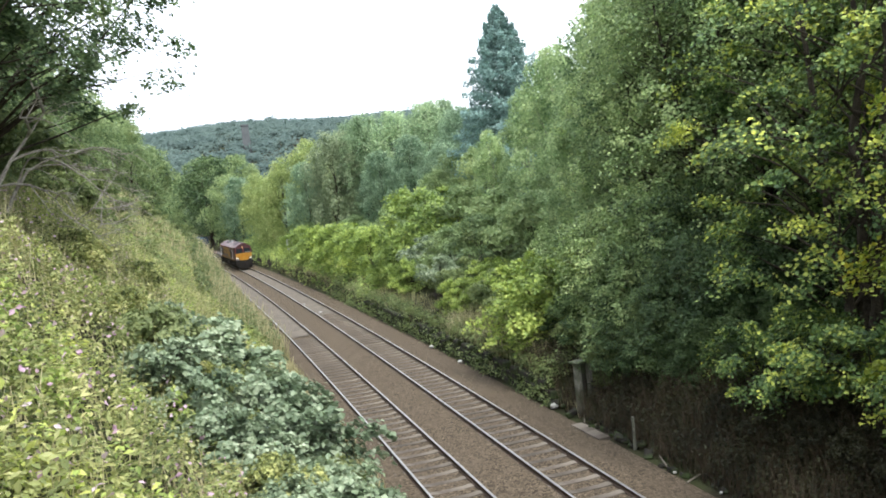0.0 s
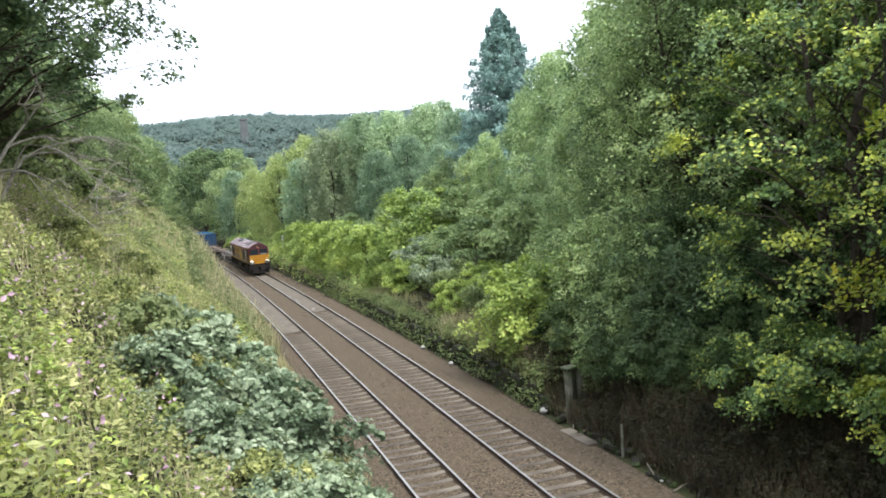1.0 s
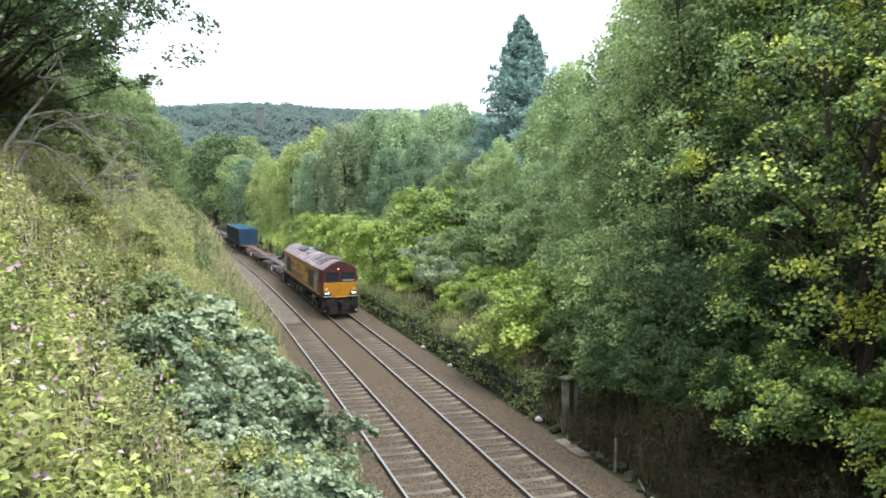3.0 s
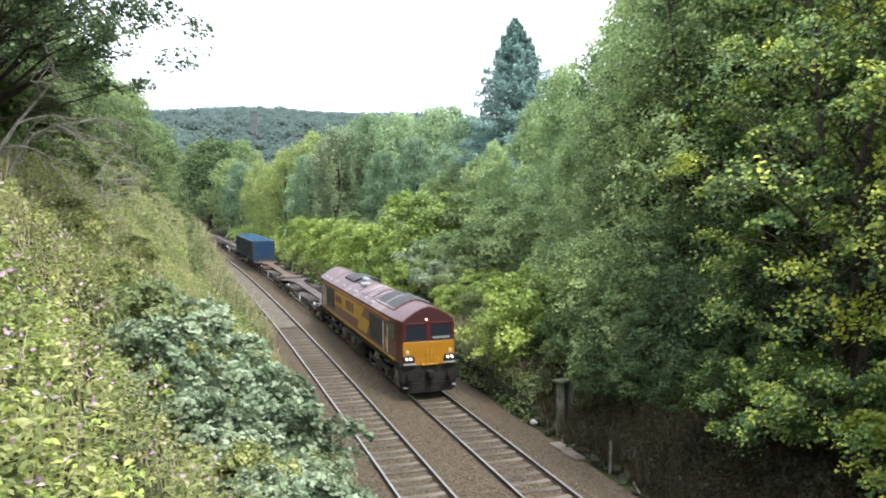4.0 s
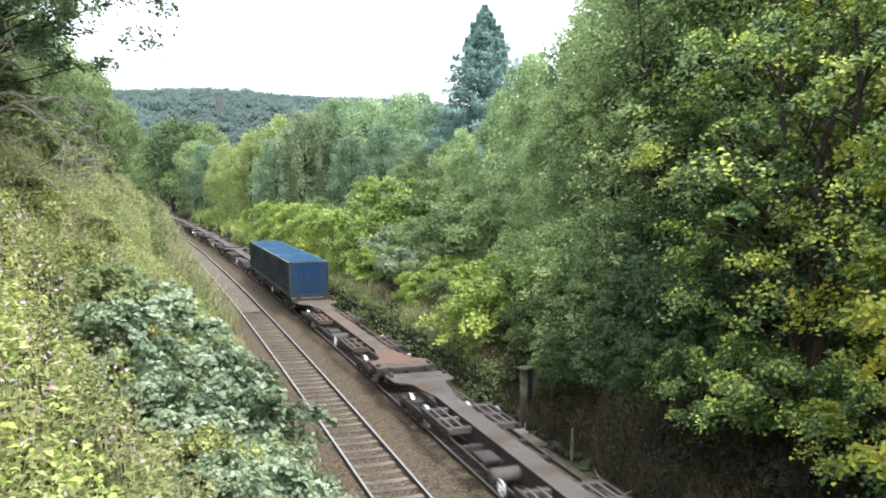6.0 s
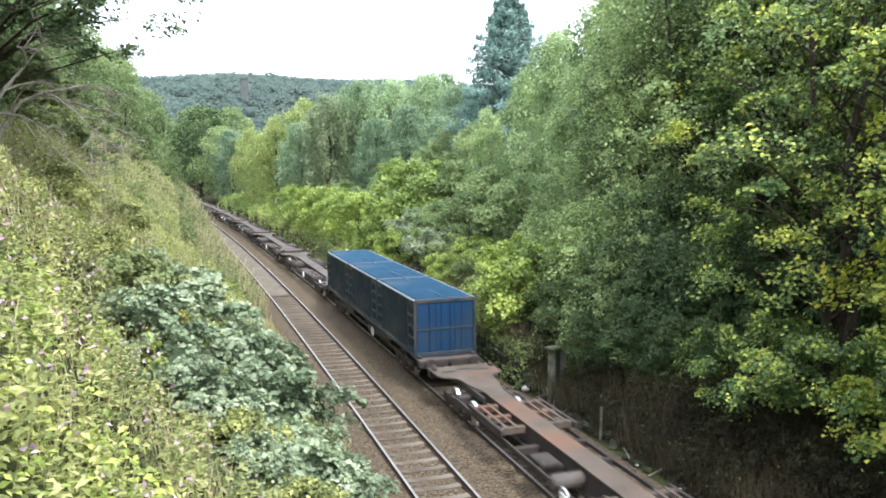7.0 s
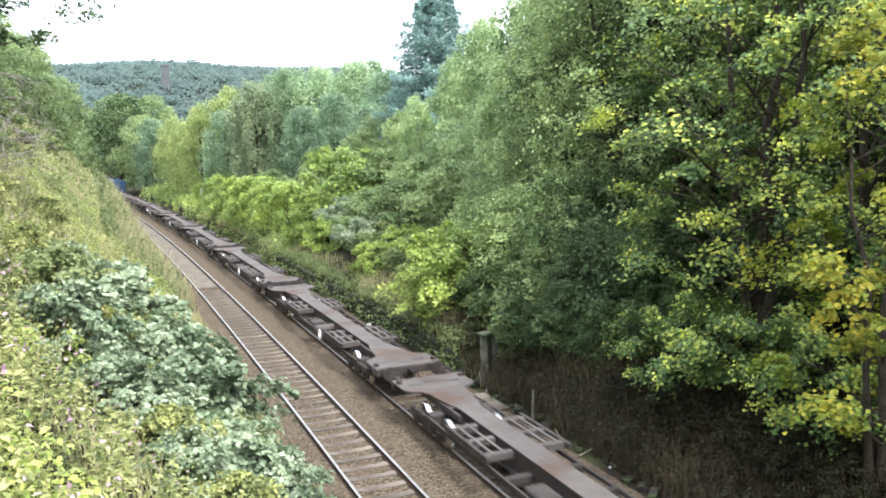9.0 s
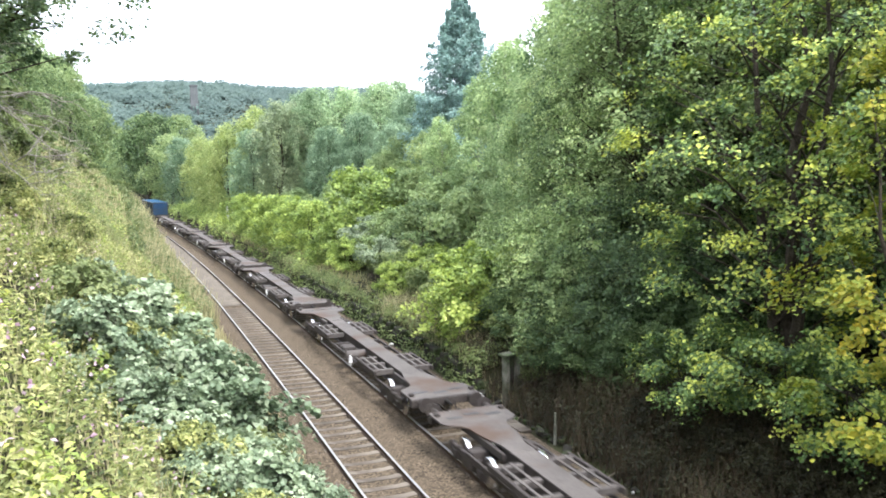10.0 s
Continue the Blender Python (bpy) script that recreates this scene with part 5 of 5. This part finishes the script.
            lo_v = [bm.verts.new(q) for q in o]
            hi_v = [bm.verts.new((q[0], q[1], q[2] + 0.006)) for q in o]
            for j in range(4):
                bm.faces.new((lo_v[j], lo_v[(j + 1) % 4], hi_v[(j + 1) % 4], hi_v[j]))
            bm.faces.new(hi_v)
            bmesh.ops.recalc_face_normals(bm, faces=bm.faces[:])
            part("worn_patch", bm, M["pale_edge"], lo, "pale worn paint on the roof edge")

    # roof: radiator grille, hatches, silencer
    def on_roof(name, x0, x1, y0, y1, mat, up=0.02, label="", steps=8, parent=None):
        bm = bmesh.new()
        xs = [x0 + (x1 - x0) * i / steps for i in range(steps + 1)]
        prism(bm, [(x, roof_z(x, 1.262) - 0.02) for x in xs] + [(x, roof_z(x, 1.262) + up) for x in xs[::-1]], y0, y1)
        return part(name, bm, mat, parent or lo, label)

    on_roof("roof_rim", -0.98, 0.98, 2.0, 5.5, M["maroon_roof"], 0.045)
    r = on_roof("radiator_grille", -0.88, 0.88, 2.12, 5.38, M["dark_grille"], 0.055, "dark radiator grille in the roof")
    on_roof("grille_bar", -0.88, 0.88, 3.70, 3.80, M["pale_edge"], 0.066, "", 8, r)
    for x in (0.55, 0.66):
        bm = boxes((x, x + 0.03, 2.12, 5.38, roof_z(x, 1.262) + 0.05, roof_z(x, 1.262) + 0.10))
        part("grille_rail", bm, M["pale_edge"], r)
    for y0, y1 in ((6.4, 7.55), (7.65, 8.9)):
        on_roof("roof_hatch", -0.95, 0.35, y0, y1, M["maroon_roof"], 0.022)
    for y in (5.7, 9.3, 12.6, 16.2):
        on_roof("roof_seam", -1.2, 1.2, y, y + 0.05, M["dark_grille"], 0.012)
    bm = bmesh.new()
    prism(bm, [(-0.66, 3.42), (-0.64, 3.70), (-0.5, 3.80), (-0.15, 3.87), (0.4, 3.86), (0.85, 3.70), (0.9, 3.42)], 12.0, 14.6)
    part("silencer", bm, M["dark_grille"], lo, "dark grey exhaust silencer casing")
    on_roof("exhaust_well", -0.55, 0.6, 10.6, 11.95, M["dark_grille"], 0.02)
    bm = bmesh.new()
    rod(bm, (-0.10, 10.5, 3.78), (-0.10, 11.7, 3.80), 0.17, 0.15, 14)
    part("exhaust", bm, M["pale_edge"], lo, "pale sooty exhaust stack")
    part("vent_cover", boxes((-0.7, -0.15, 9.7, 10.25, 3.66, 3.80), bevel=0.03), M["pale_edge"], lo)
    # underframe
    part("underframe", boxes((-1.12, 1.12, 0.4, L - 0.4, 1.05, 1.42), bevel=0.03), M["under"], lo)
    part("fuel_tank", boxes((-1.15, 1.15, 7.9, 12.4, 0.35, 1.1), bevel=0.12), M["under"], lo)
    for s in (-1, 1):
        for y in (8.2, 9.6, 11.2):
            part("tank_fitting", boxes((s * 1.18 - 0.05, s * 1.18 + 0.05, y, y + 0.7, 0.62, 0.92), bevel=0.03), M["wagon_steel"] if y == 9.6 else M["under"], lo)
    for y in (4.1, L - 4.1):
        bogie(lo, y, (-1.9, 0.0, 1.9), 0.53, 1.08)
    TRAIN.append((lo, 0.0))
    HALF[lo.name] = 10.15


def wagon(label, plate_mat):
    """A skeletal flat wagon: hour-glass end plates, centre spine, slatted outriggers, two bogies."""
    wg = thing("container_wagon", label, "wagon", group="container wagons")
    L, z = 19.25, 1.02

    def deck(y0, way):
        half = [(1.18, 0.0), (1.18, 1.15), (1.04, 1.38), (0.74, 1.58), (0.60, 1.85), (0.55, 2.5), (0.44, 3.1), (0.34, 3.5), (0.34, 4.1)]
        o = half + [(-x, y) for x, y in half[::-1]]
        bm = bmesh.new()
        plate(bm, [(x, y0 + way * y) for x, y in o], z, z + 0.05)
        p = part("end_plate", bm, M[plate_mat], wg)
        # dark patches on the solid plate imitate the shade in open slots
        for x, y in ((-0.62, 0.75), (0.0, 0.55), (0.62, 0.75)):
            part("slot_dark_patch", boxes((x - 0.24, x + 0.24, *sorted((y0 + way * (y - 0.10), y0 + way * (y + 0.10))), z + 0.03, z + 0.056)), M["dark_grille"], p)
        part("headstock", boxes((-1.2, 1.2, *sorted((y0, y0 + way * 0.28)), 0.78, z - 0.003), bevel=0.03), M["wagon_frame"], wg)
        buffers(wg, y0, -way, 0.98, "wagon_frame")
        bm = bmesh.new()
        for s in (-1, 1):
            box(bm, s * 0.5 - 0.05, s * 0.5 + 0.05, *sorted((y0 + way * 0.3, y0 + way * 4.0)), 0.80, z - 0.003, 0.02)
        part("sub_frame", bm, M["wagon_frame"], wg)
        for s in (-1, 1):
            part("twist_lock", boxes((s * 1.06 - 0.08, s * 1.06 + 0.08, *sorted((y0 + way * 0.32, y0 + way * 0.5)), z + 0.05, z + 0.15), bevel=0.02), M["wagon_frame"], wg)

    deck(0.52, 1)
    deck(L + 0.08, -1)
    part("spine", boxes((-0.34, 0.34, 4.63, L - 4.03, z - 0.004, z + 0.046), bevel=0.006), M[plate_mat], wg)
    part("spine_beam", boxes((-0.30, -0.22, 4.0, L - 3.4, 0.42, z - 0.006), (0.22, 0.30, 4.0, L - 3.4, 0.42, z - 0.006), (-0.40, 0.40, 4.3, L - 3.8, 0.40, 0.45)), M["wagon_frame"], wg)
    for y in (5.0, 12.4):
        for s in (-1, 1):
            for q in (0.0, 1.05, 2.1):
                og = part("outrigger", boxes((min(s * 0.35, s * 1.18), max(s * 0.35, s * 1.18), y + q, y + q + 0.16, 0.80, z - 0.02), bevel=0.015), M[plate_mat], wg)
            part("side_beam", boxes((s * 1.14 - 0.05, s * 1.14 + 0.05, y - 0.2, y + 2.5, 0.84, z - 0.01), bevel=0.015), M["wagon_frame"], og)
            for q in (0.62, 0.92):
                part("slat", boxes((s * q - 0.04, s * q + 0.04, y - 0.05, y + 2.32, z - 0.03, z - 0.006)), M[plate_mat], og)
    for s in (-1, 1):
        part("long_beam", boxes((s * 1.05 - 0.035, s * 1.05 + 0.035, 3.2, L - 2.6, 0.62, 0.74), bevel=0.01), M["wagon_frame"], wg)
        for y in (9.9, 11.4):
            part("bracket", boxes((min(s * 0.35, s * 1.05), max(s * 0.35, s * 1.05), y, y + 0.18, 0.55, 0.75)), M["wagon_frame"], wg)
    part("air_tank", lathe(bmesh.new(), [(-0.45, 0.14), (-0.40, 0.2), (0.40, 0.2), (0.45, 0.14)], (-0.72, 9.0, 0.74), 12), M["wagon_steel"], wg)
    part("brake_gear", boxes((-1.0, -0.45, 9.9, 10.7, 0.5, 0.86), bevel=0.04), M["wagon_frame"], wg)
    bm = bmesh.new()
    for k in range(12):
        a, b = k * math.tau / 12, (k + 1) * math.tau / 12
        rod(bm, (-1.15, 8.3 + 0.2 * math.cos(a), 0.68 + 0.2 * math.sin(a)), (-1.15, 8.3 + 0.2 * math.cos(b), 0.68 + 0.2 * math.sin(b)), 0.022, 0.022, 6)
    for a in (0.3, 0.3 + math.pi / 2):
        rod(bm, (-1.15, 8.3 - 0.2 * math.cos(a), 0.68 - 0.2 * math.sin(a)), (-1.15, 8.3 + 0.2 * math.cos(a), 0.68 + 0.2 * math.sin(a)), 0.014, 0.014, 6)
    rod(bm, (-1.15, 8.3, 0.68), (-1.0, 8.3, 0.68), 0.02, 0.02, 6)
    part("brake_wheel", bm, M["white"], wg, "white hand-brake wheel")
    # drawbar and hoses between the wagons
    for y0, way in ((0.52, -1), (L + 0.08, 1)):
        bm = bmesh.new()
        rod(bm, (0, y0, 0.92), (0, y0 + way * 0.50, 0.92), 0.07, 0.05, 8)
        rod(bm, (0.3, y0, 0.86), (0.22, y0 + way * 0.35, 0.55), 0.025, 0.025, 6)
        rod(bm, (-0.3, y0, 0.86), (-0.22, y0 + way * 0.35, 0.55), 0.025, 0.025, 6)
        part("coupling", bm, M["under"], wg, "black coupling and hanging air hoses")
    for y in (3.3, L + 0.6 - 3.3):
        bogie(wg, y, (-0.9, 0.9), 0.42, 1.0, "wagon_frame")
    return wg


def container():
    """A blue twenty-foot box with deep corrugated sides, latticed end bays and a ribbed roof."""
    ct = thing("freight_container", "dirty blue ribbed steel freight container on a flat wagon", "container", group="blue containers")
    L, W, z0, z1 = 6.02, 1.19, 1.10, 3.28
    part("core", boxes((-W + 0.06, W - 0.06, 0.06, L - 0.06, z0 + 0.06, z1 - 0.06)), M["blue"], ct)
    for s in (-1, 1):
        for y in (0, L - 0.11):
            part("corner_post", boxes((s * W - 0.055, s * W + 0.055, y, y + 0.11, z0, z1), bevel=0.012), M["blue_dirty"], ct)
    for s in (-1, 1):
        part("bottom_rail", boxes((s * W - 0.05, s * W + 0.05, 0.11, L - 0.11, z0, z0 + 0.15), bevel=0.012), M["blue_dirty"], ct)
        part("top_rail", boxes((s * W - 0.05, s * W + 0.045, 0.11, L - 0.11, z1 - 0.075, z1 + 0.004), bevel=0.012), M["rail_edge"], ct, "pale top rail")
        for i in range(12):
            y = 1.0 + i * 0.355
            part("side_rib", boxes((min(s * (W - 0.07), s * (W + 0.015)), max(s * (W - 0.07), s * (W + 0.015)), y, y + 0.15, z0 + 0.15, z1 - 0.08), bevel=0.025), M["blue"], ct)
        for y in (0.14, L - 0.92):
            bm = bmesh.new()
            for k in range(3):
                box(bm, min(s * (W - 0.07), s * (W + 0.03)), max(s * (W - 0.07), s * (W + 0.03)), y + k * 0.35, y + k * 0.35 + 0.11, z0 + 0.15, z1 - 0.08, 0.012)
            for k in range(5):
                zz = z0 + 0.20 + k * 0.43
                box(bm, min(s * (W - 0.07), s * (W + 0.025)), max(s * (W - 0.07), s * (W + 0.025)), y + 0.07, y + 0.74, zz, zz + 0.11, 0.012)
            part("lattice_bay", bm, M["blue"], ct)
            # near-black sheet painting the shade inside the lattice openings
            part("bay_shade_sheet", boxes((min(s * (W - 0.058), s * (W - 0.05)), max(s * (W - 0.058), s * (W - 0.05)), y, y + 0.8, z0 + 0.15, z1 - 0.08)), M["dark_grille"], ct)
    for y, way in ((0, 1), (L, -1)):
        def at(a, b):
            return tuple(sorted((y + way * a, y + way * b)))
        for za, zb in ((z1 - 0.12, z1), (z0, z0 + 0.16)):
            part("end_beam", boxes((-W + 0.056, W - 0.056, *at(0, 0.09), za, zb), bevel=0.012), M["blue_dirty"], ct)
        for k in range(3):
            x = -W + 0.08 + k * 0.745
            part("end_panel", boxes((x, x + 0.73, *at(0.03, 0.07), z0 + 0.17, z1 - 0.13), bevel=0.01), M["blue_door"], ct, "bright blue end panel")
        for x in (-0.62, -0.16, 0.20, 0.66):
            bm = bmesh.new()
            rod(bm, (x, y - way * 0.012, z0 + 0.10), (x, y - way * 0.012, z1 - 0.06), 0.016, 0.016, 6)
            box(bm, x - 0.05, x + 0.05, *at(-0.03, 0.02), z0 + 0.62, z0 + 0.72, 0.008)
            part("locking_bar", bm, M["blue_door"], ct)
        part("end_bar", boxes((-W + 0.06, W - 0.06, *at(0.005, 0.03), z0 + 1.00, z0 + 1.08), bevel=0.008), M["blue_dirty"], ct)
    # sheet between the ribs coloured dark for the shade in the troughs
    part("roof_sheet", boxes((-W + 0.05, W - 0.05, 0.02, L - 0.02, z1 - 0.06, z1 - 0.02)), M["blue_roof_shaded"], ct)
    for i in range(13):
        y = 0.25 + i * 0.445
        part("roof_rib", boxes((-W + 0.05, W - 0.05, y, y + 0.15, z1 - 0.03, z1 + 0.045), bevel=0.03), M["blue_rib_lit"], ct)
    for y0, y1 in ((0.5, 1.9), (L - 1.1, L - 0.1)):
        part("roof_bar", boxes((-0.05, 0.05, y0, y1, z1 - 0.0, z1 + 0.06), bevel=0.01), M["blue_rib_lit"], ct)
    for y0, y1 in ((0, 0.12), (L - 0.12, L)):
        part("roof_edge", boxes((-W + 0.05, W - 0.05, y0, y1, z1 - 0.03, z1 + 0.02), bevel=0.01), M["blue_dirty"], ct)
    return ct


locomotive()
grey_wagon = wagon("empty brown-grey skeletal container wagon on two bogies", "wagon_steel")
rusty_wagon = wagon("empty rusty tan skeletal container wagon on two bogies", "wagon_rust")
wagon_uses, box_first = {}, None
for i in range(15):
    base = rusty_wagon if i == 1 else grey_wagon
    wg = base if base.name not in wagon_uses else copy_thing(base, Matrix())
    wagon_uses[base.name] = 1
    start = FIRST + i * P_WAGON + 0.5 * max(0, i - 2)
    TRAIN.append((wg, start))
    HALF[wg.name] = 9.92
    if i in (2, 11):
        for k in range(3):
            if box_first is None:
                ct = box_first = container()
            else:
                ct = copy_thing(box_first, Matrix())
            TRAIN.append((ct, start + 1.0 + k * 6.07))
            HALF[ct.name] = 9.92 - 1.0 - k * 6.07


wall()


def motions():
    """The train runs towards the camera at a steady 21.8 m/s."""
    times = [i * 0.5 for i in range(21)]
    for th, offset in TRAIN:
        rows = []
        for t in times:
            y = 21.67 - 21.78 * (t - 4.5) + offset
            mid = y + HALF[th.name]
            slope = CURVE * mid if mid > 0 else 0.0
            rows.append((t, pose(RIGHT_C - 0.06 + float(bend(mid)) - slope * HALF[th.name], y, 0, 0, 0, -math.degrees(slope))))
        walk(th, rows)


motions()
